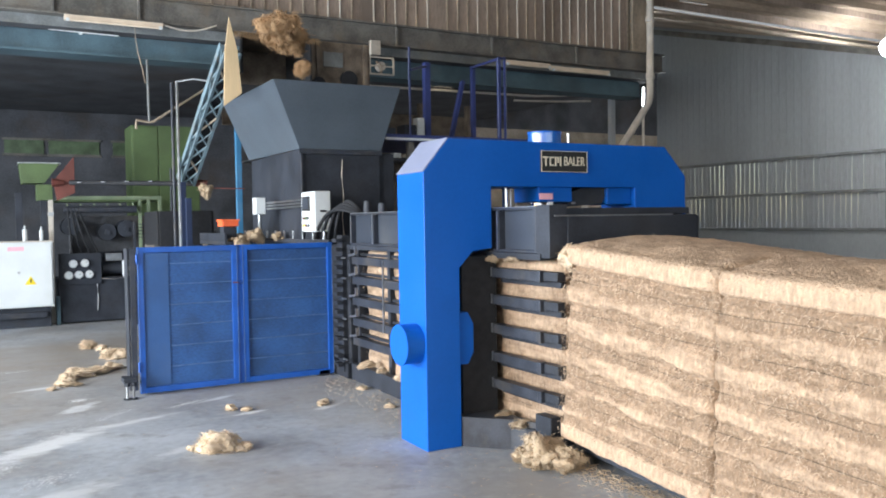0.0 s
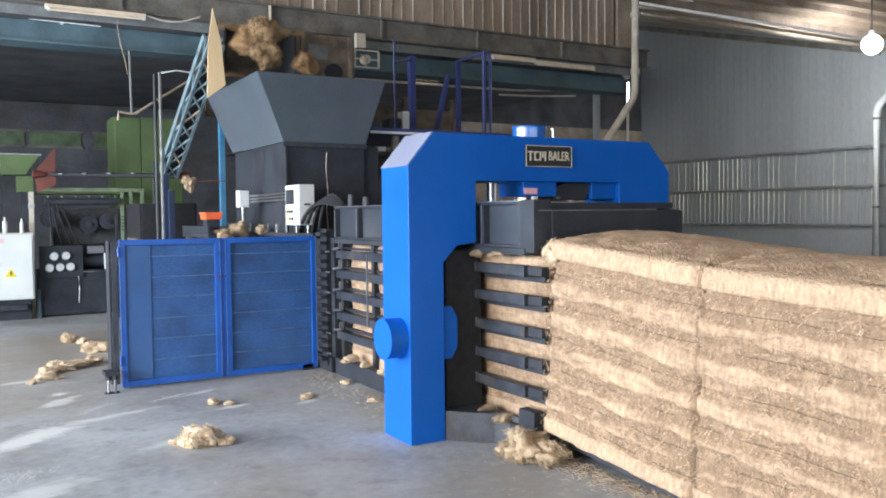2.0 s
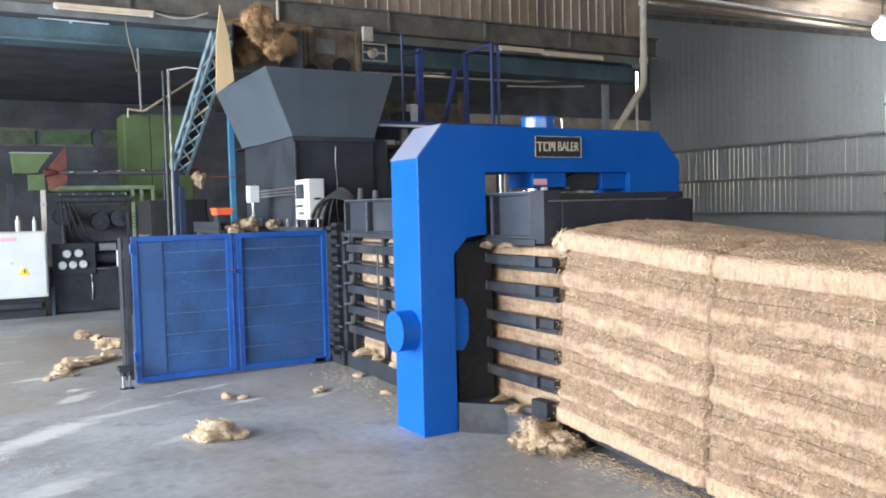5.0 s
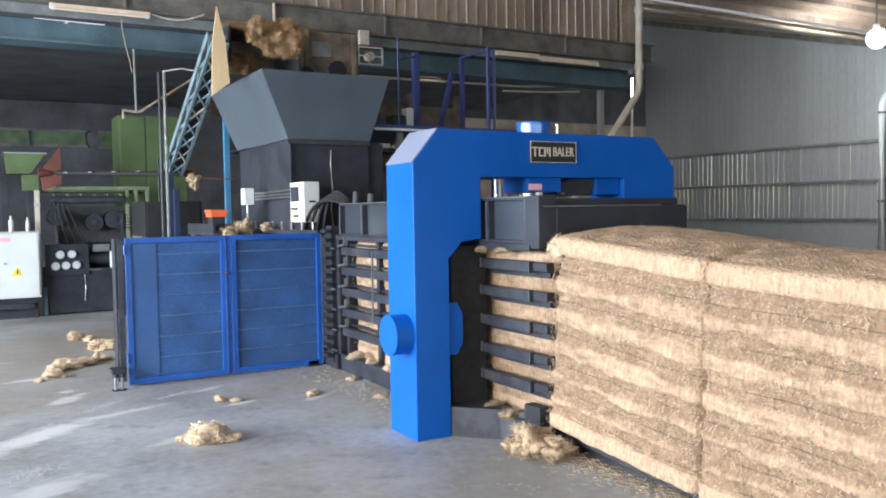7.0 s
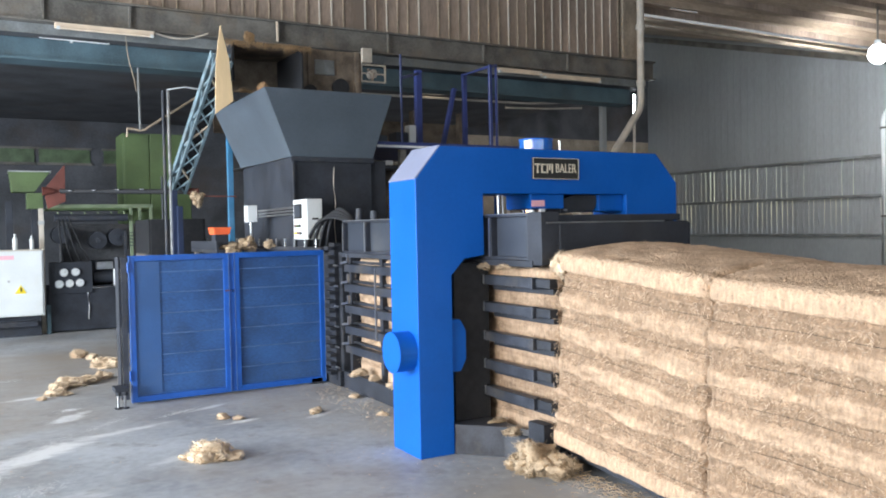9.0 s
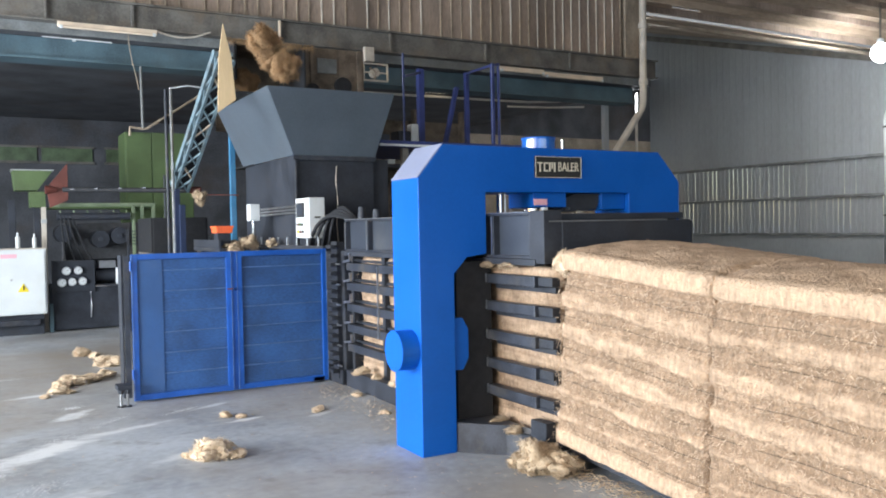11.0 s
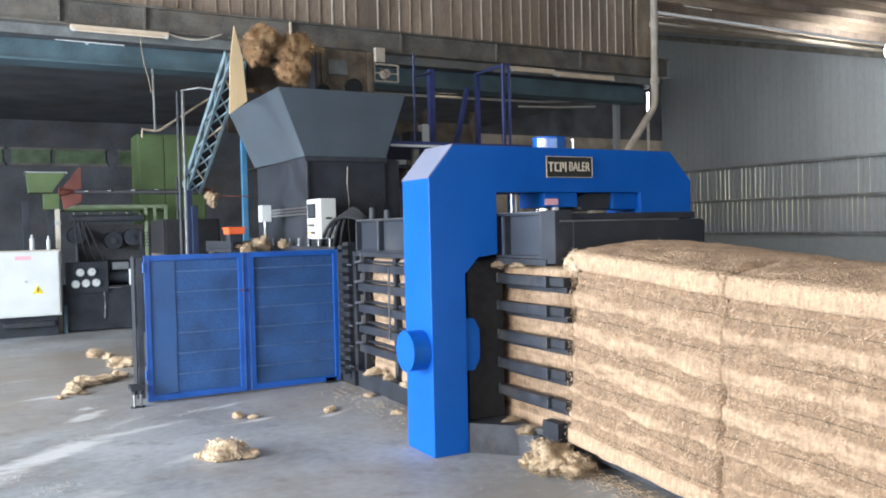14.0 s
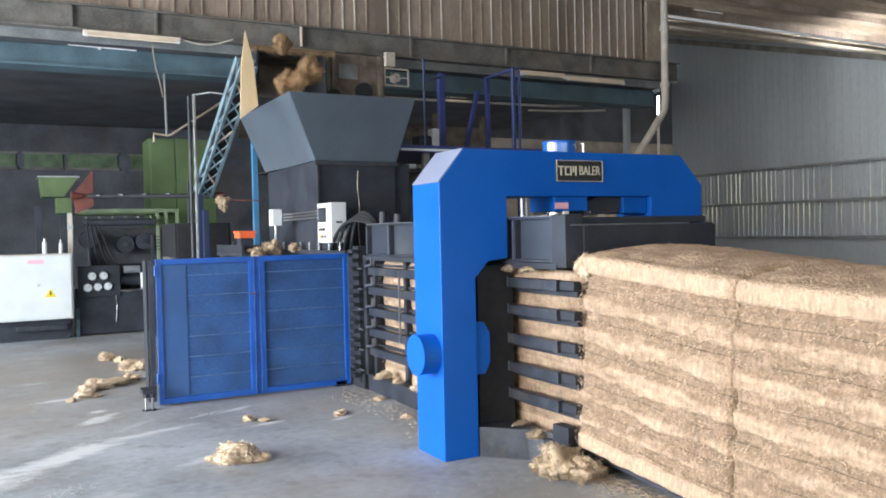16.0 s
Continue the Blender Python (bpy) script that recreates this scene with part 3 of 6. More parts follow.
def mezzanine():
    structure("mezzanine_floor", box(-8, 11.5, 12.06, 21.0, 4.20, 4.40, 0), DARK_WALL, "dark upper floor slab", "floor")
    structure("mezzanine_fascia", box(-8, 11.3, 12.03, 12.058, 4.19, 4.40, 0), GIRT, "dusty grey fascia plate under the edge channel", "trim")
    beam = structure("mezzanine_edge_beam", box(-8, 11.52, 11.94, 12.0, 4.345, 4.66, 0.006), DARK_BEAM, "dusty dark steel channel along the upper floor", "beam")
    part("lower_flange", box(-8, 11.52, 11.86, 12.028, 4.32, 4.3445, 0), DARK_BEAM, beam)
    part("upper_flange", box(-8, 11.52, 11.87, 11.94, 4.645, 4.672, 0), DARK_BEAM, beam)
    for x in (-0.4, 0.83, 1.9, 4.0, 5.8, 7.6, 9.4, 11.2):
        part("stiffener", box(x, x + 0.03, 11.885, 11.938, 4.35, 4.64, 0), DARK_BEAM, beam)
    t = structure("teal_beam", box(-8, 11.3, 12.35, 12.6, 3.92, 4.198, 0.01), TEAL, "faded teal painted beam under the upper floor", "beam")
    part("lower_flange", box(-8, 11.3, 12.25, 12.7, 3.89, 3.919, 0), TEAL, t)
    # cladding boards with daylight between them
    rnd = random.Random(3)
    clad = structure("mezzanine_cladding", box(-8, 11.3, 12.07, 12.1, 6.6, 6.7, 0), RUST, "rust-brown upright cladding with daylight slits", "wall")
    x = -2.0
    far = bmesh.new()
    add_box(far, -8, -2.0, 12.02, 12.05, 4.672, 6.8)
    while x < 10.6:
        w = rnd.uniform(0.168, 0.184)
        gap = rnd.choice((0.001, 0.003, 0.005)) if x > 3.4 else 0.001
        dy = rnd.uniform(0, 0.006)
        part("board", box(x, x + w, 12.0 + dy, 12.008 + dy, 4.673, 6.8, 0), RUST, clad)
        if x > 1.0 and rnd.random() < 0.95:
            k = rnd.uniform(0.012, 0.022)
            part("batten", box(x + w, x + w + gap + k, 11.985, 12.012, 4.673, 6.8, 0), PIPE_WHITE if x > 4.5 and rnd.random() < 0.6 else PALE_RUST, clad)
            x += k
        x += w + gap
    tagged(part("far_boards", far, RUST, clad), kind="stuff")
    part("corner_post", box(10.78, 11.3, 11.95, 12.1, 4.673, 7.0, 0.01), PALE_RUST, clad)
    # supports of the mezzanine
    for x in (-1.2, 5.6, 11.1):
        c = thing("mezzanine_post", "dusty grey steel post under the upper floor", "post", "mezzanine posts")
        part("shaft", box(x, x + 0.11, 12.95, 13.06, 0, 4.20, 0.01), DARK_BEAM if x < 8 else WALL_SHEET, c)
        part("base_plate", box(x - 0.08, x + 0.26, 12.87, 13.21, 0, 0.025, 0.003), DARK_BEAM, c)


floor_and_walls()
east_wall()
roof()
mezzanine()


# ---- the baler ----
def gantry(baler):
    prof = [(2.55, 0), (2.815, 0), (2.815, 1.225), (2.92, 1.335), (3.08, 1.355), (3.08, 1.782), (4.39, 1.782), (4.39, 1.355), (4.55, 1.335), (4.655, 1.225), (4.655, 0), (4.92, 0), (4.92, 1.875), (4.70, 2.105), (2.745, 2.105), (2.55, 1.875)]
    g = part("gantry_frame", prism(prof, 4.857, 5.26, 0.006), BLUE, baler, "glossy blue welded press frame")
    # pale plate puts the bright rim highlight of the slope into the colour
    part("chamfer_plate", prism([(2.547, 1.876), (2.742, 2.106), (2.738, 2.110), (2.543, 1.880)], 4.860, 5.257), CHAMFER, g, "pale slope of the frame with its rim highlight put in")
    part("top_cylinder", rod((3.685, 5.06, 2.10), (3.685, 5.06, 2.195), 0.125, 40), BLUE_GLOSS, g)
    part("cylinder_rim", rod((3.685, 5.06, 2.186), (3.685, 5.06, 2.2), 0.129, 40), BLUE, g)
    part("press_block", box(3.50, 3.80, 4.88, 5.2, 1.675, 1.785, 0.008), BLUE, g)
    part("guide_block", box(4.15, 4.387, 4.90, 5.2, 1.655, 1.785, 0.008), BLUE, g)
    part("press_rod", rod((3.325, 5.06, 1.58), (3.325, 5.06, 1.80), 0.022, 16), CHROME, g)
    part("guide_rod", rod((3.375, 5.06, 1.58), (3.375, 5.06, 1.80), 0.008, 10), STEEL, g)
    part("air_pipe", rod((3.905, 5.06, 2.10), (3.905, 5.06, 2.195), 0.011, 12), CHROME, g)
    # small white block put in for a glint under the beam
    part("glint_block", box(3.56, 3.60, 4.84, 4.87, 1.63, 1.675, 0.004), WHITE, g)
    part("bolt", rod((3.80, 4.85, 1.665), (3.80, 4.88, 1.665), 0.008, 8), STEEL, g)
    part("wedge", prism([(3.81, 1.74), (3.93, 1.78), (4.20, 1.78), (4.12, 1.66), (3.80, 1.64)], 4.93, 5.18, 0.004), BLACK, g)
    part("press_rod", rod((3.60, 5.05, 1.58), (3.60, 5.05, 1.67), 0.06, 20), CHROME, g)
    part("sticker", box(3.502, 3.62, 4.874, 4.878, 1.692, 1.737, 0), PINK, g, "pale pink sticker")
    part("side_cylinder", rod((2.43, 5.005, 0.715), (2.56, 5.005, 0.715), 0.136, 48), BLUE, g)
    part("cylinder_cap", rod((2.418, 5.005, 0.715), (2.432, 5.005, 0.715), 0.139, 48), BLUE, g)
    part("inner_flange", prism([(2.80, 0.56), (2.885, 0.56), (2.93, 0.64), (2.93, 0.84), (2.885, 0.92), (2.80, 0.92)], 4.875, 5.25, 0.004), BLUE, g)


def sign(baler):
    s = part("name_plate", box(3.497, 3.912, 4.842, 4.8565, 1.89, 2.042, 0.002), INK, baler, "black name plate with pale lettering")
    bm = bmesh.new()
    for a, b in (((3.497, 1.89), (3.912, 1.8935)), ((3.497, 2.0385), (3.912, 2.042))):
        add_box(bm, a[0], b[0], 4.838, 4.842, a[1], b[1])
    for a, b in (((3.497, 1.8935), (3.5005, 2.0385)), ((3.9085, 1.8935), (3.912, 2.0385))):
        add_box(bm, a[0], b[0], 4.838, 4.842, a[1], b[1])
    part("plate_edge", bm, PALE_INK, s)
    cu = bpy.data.curves.new("lettering", "FONT")
    cu.body, cu.size, cu.extrude, cu.align_x, cu.align_y, cu.space_character = "BALER", 0.094, 0.002, "CENTER", "CENTER", 0.98
    ob = new("lettering", cu)
    ob.data.materials.append(PALE_INK)
    ob.matrix_world = Matrix.Translation((3.792, 4.839, 1.966)) @ Euler((radians(90), 0, 0)).to_matrix().to_4x4() @ Matrix.Diagonal((0.74, 1, 1, 1))
    ob.parent = s
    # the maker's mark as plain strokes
    for x0, x1, z0, z1 in ((3.512, 3.560, 1.990, 2.000), (3.531, 3.541, 1.932, 1.990), (3.570, 3.580, 1.934, 1.998), (3.580, 3.608, 1.989, 1.999), (3.580, 3.608, 1.933, 1.943), (3.618, 3.628, 1.932, 2.000), (3.640, 3.650, 1.955, 2.000), (3.662, 3.672, 1.932, 2.000)):
        part("maker_mark", box(x0, x1, 4.836, 4.8415, z0, z1, 0), PALE_INK, s)


BARS = (1.215, 1.025, 0.82, 0.62, 0.432)


def channel(baler):
    X = 3.107
    # exit end, between the gantry and the mouth
    for z in BARS:
        b = part("side_bar", box(X, X + 0.07, 4.36, 4.915, z - 0.068, z, 0.006), BAR, baler)
        part("bar_end", box(X + 0.025, X + 0.09, 4.18, 4.36, z - 0.062, z - 0.004, 0.006), BLACK, b)
        part("bar_lip", box(X - 0.004, X + 0.03, 4.33, 4.372, z - 0.072, z + 0.003, 0.004), BAR, b)
        part("weld", box(X - 0.004, X + 0.01, 4.908, 4.919, z - 0.062, z + 0.003, 0), STEEL, b)
    for z in BARS:
        part("side_bar", box(X, X + 0.07, 5.3, 7.45, z - 0.075, z, 0.006), BAR, baler)
        for y in (7.30,):
            h = part("hook", bar((X - 0.02, y, z + 0.03), (X - 0.02, y, z + 0.1), 0.025, 0.02), STEEL, baler)
            part("hook_arm", bar((X - 0.02, y, z + 0.03), (X - 0.02, 7.46, z + 0.01), 0.02, 0.02), STEEL, h)
    # black strips put in for the shade gaps along the bars
    for z in BARS:
        part("shade_strip", box(X + 0.082, X + 0.125, 4.22, 4.92, z - 0.108, z - 0.07, 0.004), BLACK, baler)
        part("shade_strip", box(X + 0.082, X + 0.125, 5.3, 7.45, z + 0.004, z + 0.03, 0.004), BLACK, baler)
    for y in (4.925, 5.27):
        part("upright_plate", box(2.87, X + 0.05, y, y + 0.07, 0.1, 1.30, 0.004), RUBBER, baler)
    part("upright_web", box(2.95, X, 4.99, 5.27, 0.1, 1.26, 0.004), RUBBER, baler)
    for y in (6.72, 7.43):
        part("upright", box(X + 0.065, X + 0.12, y, y + 0.06, 0.15, 1.34, 0.004), BLACK, baler)
    part("strap_guide", bar((X - 0.005, 6.72, 0.55), (X - 0.005, 6.72, 1.2), 0.012, 0.02), STEEL, baler)
    # upper side plates with raised frames
    for y0, y1, split in ((4.36, 4.915, 4.79), (5.3, 7.44, 6.9)):
        p = part("upper_plate", box(X + 0.04, X + 0.06, y0, y1, 1.33, 1.63, 0), GREY_PLATE, baler)
        for z in (1.33, 1.615):
            part("plate_rim", box(X - 0.01, X + 0.05, y0, y1, z, z + 0.018, 0.002), BAR, p)
        for y in (y0, split, y1 - 0.02):
            part("plate_rib", box(X - 0.01, X + 0.045, y, y + 0.02, 1.345, 1.615, 0.002), BAR, p)
        part("rib_edge", box(X - 0.013, X - 0.009, split + 0.021, split + 0.034, 1.345, 1.61, 0), STEEL, p)
        part("rib_edge", box(X - 0.013, X - 0.009, y1 - 0.012, y1 + 0.002, 1.345, 1.61, 0), STEEL, p)
        part("rim_edge", box(X - 0.013, X - 0.009, y0, y1, 1.631, 1.637, 0), STEEL, p)
    part("lower_rail", box(X - 0.02, X + 0.06, 4.3, 7.45, 1.285, 1.328, 0.004), BLACK, baler)
    part("mouth_post", box(X - 0.01, X + 0.13, 4.21, 4.36, 1.30, 1.64, 0.004), BLACK, baler)
    part("mouth_beam", box(X + 0.13, 4.36, 4.20, 4.30, 1.33, 1.57, 0.004), BLACK, baler)
    part("beam_edge", box(X + 0.02, 4.13, 4.192, 4.2, 1.565, 1.575, 0), STEEL, baler)
    part("mouth_post", box(4.25, 4.39, 4.21, 4.36, 0.1, 1.56, 0.004), BLACK, baler)
    part("top_plate", box(X + 0.06, 4.39, 4.3, 7.44, 1.575, 1.62, 0.004), BLACK, baler)
    part("far_side_plate", box(4.33, 4.39, 4.36, 13.5, 0.1, 1.575, 0.004), BLACK, baler)
    # base
    part("base_beam", box(X + 0.0, X + 0.1, 4.4, 7.5, 0, 0.165, 0.006), BLACK, baler)
    bm = bmesh.new()
    plan = ((2.82, 4.85), (3.05, 4.60), (3.15, 4.43), (3.15, 5.2), (2.82, 5.2))
    f = bm.faces.new([bm.verts.new((x, y, 0)) for x, y in plan])
    ex = bmesh.ops.extrude_face_region(bm, geom=[f])
    bmesh.ops.translate(bm, vec=(0, 0, 0.205), verts=[g for g in ex["geom"] if isinstance(g, bmesh.types.BMVert)])
    bmesh.ops.bevel(bm, geom=list(bm.edges), offset=0.004, segments=2, affect="EDGES")
    part("foot_box", bm, BAR, baler)
    part("mouth_foot", box(3.12, 3.2, 4.25, 4.42, 0.0, 0.275, 0.006), BLACK, baler)
    part("channel_floor", box(X + 0.1, 4.34, 4.2, 13.5, 0.1, 0.15, 0), BLACK, baler)
    # feed half behind the gate
    part("feed_body", box(X + 0.02, 4.36, 7.55, 14.0, 0.15, 1.33, 0.01), BLACK, baler)
    part("feed_base", box(X - 0.02, 4.36, 7.55, 14.0, 0.0, 0.15, 0.01), BLACK, baler)
    part("feed_rail", box(X - 0.06, X + 0.06, 7.9, 13.6, 1.325, 1.37, 0.005), BAR, baler)
    for i in range(16):
        y = 8.1 + i * 0.33
        part("stud", rod((X - 0.03, y, 1.37), (X - 0.03, y, 1.46), 0.012, 8), STEEL, baler)
    # comb of strap guides at the hinge side of the gate
    comb = part("strap_comb", box(X - 0.03, X + 0.06, 7.62, 7.76, 0.06, 1.42, 0.006), BLACK, baler)
    for i in range(15):
        z = 0.12 + i * 0.088
        part("tooth", box(X - 0.10, X - 0.03, 7.60, 7.72, z, z + 0.035, 0.004), BLACK, comb)
    for i in range(6):
        z = 0.2 + i * 0.2
        part("clip", bar((X - 0.045, 7.5, z), (X - 0.045, 7.6, z), 0.010, 0.014), STEEL, comb)
    for y, h in ((7.3, 0.13), (6.96, 0.1)):
        part("lifting_lug", rod((3.22, y, 1.62), (3.22, y, 1.62 + h), 0.045, 14, 0.035), BLACK, baler)


baler = thing("horizontal_baler", "blue and black hydraulic baler standing on the concrete floor", "baler")
gantry(baler)
sign(baler)
channel(baler)


def hopper():
    h = thing("feed_hopper", "flared blue-grey sheet-metal hopper above the black feed chute", "hopper")
    lo = [(3.107, 8.891), (4.107, 8.891), (4.107, 10.9), (3.107, 10.9)]
    hi = [(2.68, 8.45), (4.16, 8.45), (4.16, 10.52), (2.68, 10.52)]
    for i, nm in enumerate(("front_panel", "side_panel", "back_panel", "side_panel")):
        j = (i + 1) % 4
        bm = bmesh.new()
        vs = [bm.verts.new(p) for p in ((*lo[i], 2.384), (*lo[j], 2.384), (*hi[j], 3.062), (*hi[i], 3.062))]
        bm.faces.new(vs)
        bmesh.ops.solidify(bm, geom=list(bm.faces), thickness=0.006)
        part(nm, bm, HOPPER, h)
    c = part("chute", box(3.13, 4.09, 8.91, 8.93, 1.33, 2.384, 0), BLACK, h, "black feed chute under the hopper")
    part("chute_side", box(3.13, 3.15, 8.93, 10.88, 1.33, 2.384, 0), BLACK, c)
    part("chute_side", box(4.07, 4.09, 8.93, 10.88, 1.33, 2.384, 0), BLACK, c)
    part("chute_back", box(3.15, 4.07, 10.86, 10.88, 1.33, 2.384, 0), BLACK, c)
    part("chute_collar", box(3.10, 4.12, 8.885, 8.909, 2.33, 2.38, 0.003), BAR, c)
    part("chute_rib", box(3.12, 3.14, 8.885, 8.909, 1.33, 2.33, 0.003), BAR, c)
    part("chute_strut", box(4.09, 4.3, 8.95, 9.05, 1.33, 2.36, 0.004), BLACK, c)
    part("cable", tube([(3.62, 8.90, 2.27), (3.60, 8.88, 2.1), (3.615, 8.87, 1.85), (3.60, 8.88, 1.6), (3.62, 8.89, 1.40)], 0.005), PIPE_WHITE, c, "dangling pale cable")


hopper()


def platform():
    p = thing("maintenance_platform", "blue railed service platform beside the hopper", "platform")
    part("deck_plate", box(4.22, 6.4, 8.97, 10.6, 2.52, 2.60, 0.004), RAIL_BLUE, p)
    part("deck_edge", box(4.20, 6.0, 8.95, 8.968, 2.53, 2.556, 0), WHITE, p, "pale deck edge")
    part("corner_bracket", box(4.16, 4.34, 8.96, 9.1, 2.60, 2.67, 0.004), GREY_PLATE, p)
    for x, y, z, w in ((4.555, 9.0, 3.665, 0.022), (5.845, 9.0, 3.64, 0.04), (6.0, 9.1, 3.68, 0.022), (5.48, 10.3, 3.77, 0.085), (6.24, 10.3, 3.775, 0.06)):
        part("post", box(x - w / 2, x + w / 2, y - w / 2, y + w / 2, 2.60, z, 0.003), RAIL_BLUE, p)
    # thin pale strips put in for the highlights down the posts
    for x, y, z in ((4.541, 8.987, 3.66), (5.822, 8.978, 3.63), (6.014, 9.087, 3.67)):
        part("highlight_edge", box(x - 0.003, x + 0.003, y - 0.003, y + 0.001, 2.61, z, 0), CHAMFER, p, "pale strip for the highlight along the post edge")
    for a, b in (((6.24, 10.3, 3.76), (5.845, 9.0, 3.62)), ((4.57, 9.0, 3.385), (5.48, 10.3, 3.72)), ((5.845, 9.0, 3.62), (6.0, 9.1, 3.66))):
        part("rail", bar(a, b, 0.03, 0.03), RAIL_BLUE, p)
    part("brace", bar((5.84, 10.3, 2.62), (6.07, 10.3, 3.55), 0.07, 0.05), RAIL_BLUE, p)
    part("motor_cover", box(5.15, 5.26, 9.95, 10.1, 2.60, 2.95, 0.02), WHITE, p, "small white motor cover")
    part("gear_box", box(4.95, 5.14, 9.95, 10.2, 2.60, 2.85, 0.02), BLACK, p)
    for x, y in ((4.6, 9.1), (6.2, 9.1), (6.2, 10.4), (4.6, 10.4)):
        part("support", box(x - 0.04, x + 0.04, y - 0.04, y + 0.04, 0, 2.52, 0.004), DARK_BEAM, p)


platform()


def bale_mesh(length, height, width, seed, crown, wires, flat=False):
    """A strapped bale from x 0 (near side), y 0 to length, z 0 up: bulging bands, a soft top layer."""
    bm = bmesh.new()
    band = bm.verts.layers.float.new("band")
    ny, nz, nx = 60, 96, 30
    loops = []
    def side(y, z):
        # near side's bulge: fluffed between the straps, drawn in at them
        if flat:
            return 0.55 + 0.5 * noise.noise(Vector((seed, y * 4, z * 7)))
        k = min(abs(z - w) for w in wires)
        k = max(0.0, min(1.0, (k + 0.022 * noise.noise(Vector((seed, y * 2.3, z * 2))) + 0.02 * noise.noise(Vector((seed + 3, y * 11, z * 5))) - 0.04) / 0.03))
        return k * k * (3 - 2 * k)
    ring = [(0.0, j / nz) for j in range(nz + 1)] + [((i / nx), 1.0) for i in range(1, nx + 1)] + [(1.0, 1 - j / nz) for j in range(1, nz + 1)]
    for iy in range(ny + 1):
        fy = iy / ny
        row = []
        end = min(1.0, min(fy, 1 - fy) / 0.05)
        er = (1 - math.sqrt(max(0, 1 - (1 - end) ** 2))) * 0.06
        for fx, fz in ring:
            z = fz * height
            y = fy * length
            x = fx * width
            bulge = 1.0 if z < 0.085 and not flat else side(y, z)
            nrm = -1 if fx == 0 else (1 if fx == 1 else 0)
            p = Vector((x, y, z))
            lump = noise.noise(p * 3.1 + Vector((seed, 0, 0))) * 0.02 + noise.noise(p * 9 + Vector((seed, 0, 0))) * 0.014 + noise.noise(p * 28) * 0.007
            if nrm:
                p.x += nrm * (0.022 * bulge - er * (1.8 if z > height - 0.118 else 1.0) + lump)
                top = min(1.0, (height - z) / 0.05)
                p.x -= nrm * (1 - math.sqrt(max(0, 1 - (1 - top) ** 2))) * 0.05
                if z > height - 0.118:
                    p.x += nrm * 0.016
                elif z > height - 0.15:
                    p.x -= nrm * 0.022
            else:
                e = min(fx, 1 - fx) * width
                p.z += crown * math.sin(math.pi * fx) + lump * 0.8 - (0.03 * max(0, 1 - e / 0.06)) - er * 1.5
            v = bm.verts.new(p)
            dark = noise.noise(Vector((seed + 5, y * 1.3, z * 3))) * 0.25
            # band puts the darkening of the drawn-in strap creases into the colour
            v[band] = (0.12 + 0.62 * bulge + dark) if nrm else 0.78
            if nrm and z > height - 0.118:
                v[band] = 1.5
            # shadow line under the top layer, put into the colour
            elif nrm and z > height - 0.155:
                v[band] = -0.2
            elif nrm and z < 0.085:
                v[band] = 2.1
            row.append(v)
        loops.append(row)
    for a, b in zip(loops, loops[1:]):
        for i in range(len(ring) - 1):
            bm.faces.new((a[i], a[i + 1], b[i + 1], b[i]))
    bm.faces.new(loops[0])
    bm.faces.new(loops[-1][::-1])
    bm.faces.new([r[0] for r in loops] + [r[-1] for r in reversed(loops)])
    return bm


def hairs(length, height, width, count, seed, crown):
    """Short strands standing off the near side and the top."""
    rnd = random.Random(seed)
    vs, fs = [], []
    for _ in range(count):
        if rnd.random() < 0.86:
            p = Vector((-0.012, rnd.uniform(0, length), rnd.uniform(0.02, height)))
            d = Vector((rnd.uniform(-0.7, -0.1), rnd.uniform(-1, 1), rnd.uniform(-1.2, 0.7)))
        else:
            fx = rnd.random()
            p = Vector((fx * width, rnd.uniform(0, length), height + crown * math.sin(math.pi * fx) - 0.01))
            d = Vector((rnd.uniform(-1, 1), rnd.uniform(-1, 1), rnd.uniform(0.0, 0.35)))
        d = d.normalized() * rnd.uniform(0.008, 0.034)
        s = d.orthogonal().normalized() * rnd.uniform(0.0004, 0.0009)
        k = len(vs)
        vs += [p - s, p + s, p + d * 0.6 + Vector((0, 0, -0.004)), p + d + Vector((0, 0, -0.014))]
        fs += [(k, k + 1, k + 2), (k + 1, k + 3, k + 2)]
    bm = bmesh.new()
    b = [bm.verts.new(v) for v in vs]
    for f in fs:
        bm.faces.new([b[i] for i in f])
    return bm


WIRES = (0.115, 0.25, 0.41, 0.61, 0.81, 1.0)


def bale(x, y, z, length, height, width, seed, label, crown=0.05, hair=7000, lean=0.0, flat=False):
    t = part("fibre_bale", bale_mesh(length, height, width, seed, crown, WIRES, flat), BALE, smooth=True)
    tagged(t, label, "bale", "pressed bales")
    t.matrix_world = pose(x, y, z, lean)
    for w in WIRES:
        bm = tube([(-0.006 + 0.005 * math.sin(k * 1.9 + seed), length * k / 12, w + 0.005 * math.sin(k * 0.9 + seed * 2)) for k in range(13)], 0.0016, 5)
        part("binding_wire", bm, TWINE, t)
    if hair:
        tagged(part("fibre_fuzz", hairs(length, height, width, hair, seed, crown), HAIR, t), kind="stuff")
    return t


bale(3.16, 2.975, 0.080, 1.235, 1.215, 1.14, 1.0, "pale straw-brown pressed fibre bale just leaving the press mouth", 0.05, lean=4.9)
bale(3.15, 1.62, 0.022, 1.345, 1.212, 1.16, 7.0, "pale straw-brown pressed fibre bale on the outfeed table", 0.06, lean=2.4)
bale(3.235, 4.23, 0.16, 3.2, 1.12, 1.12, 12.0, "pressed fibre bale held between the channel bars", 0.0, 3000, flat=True)

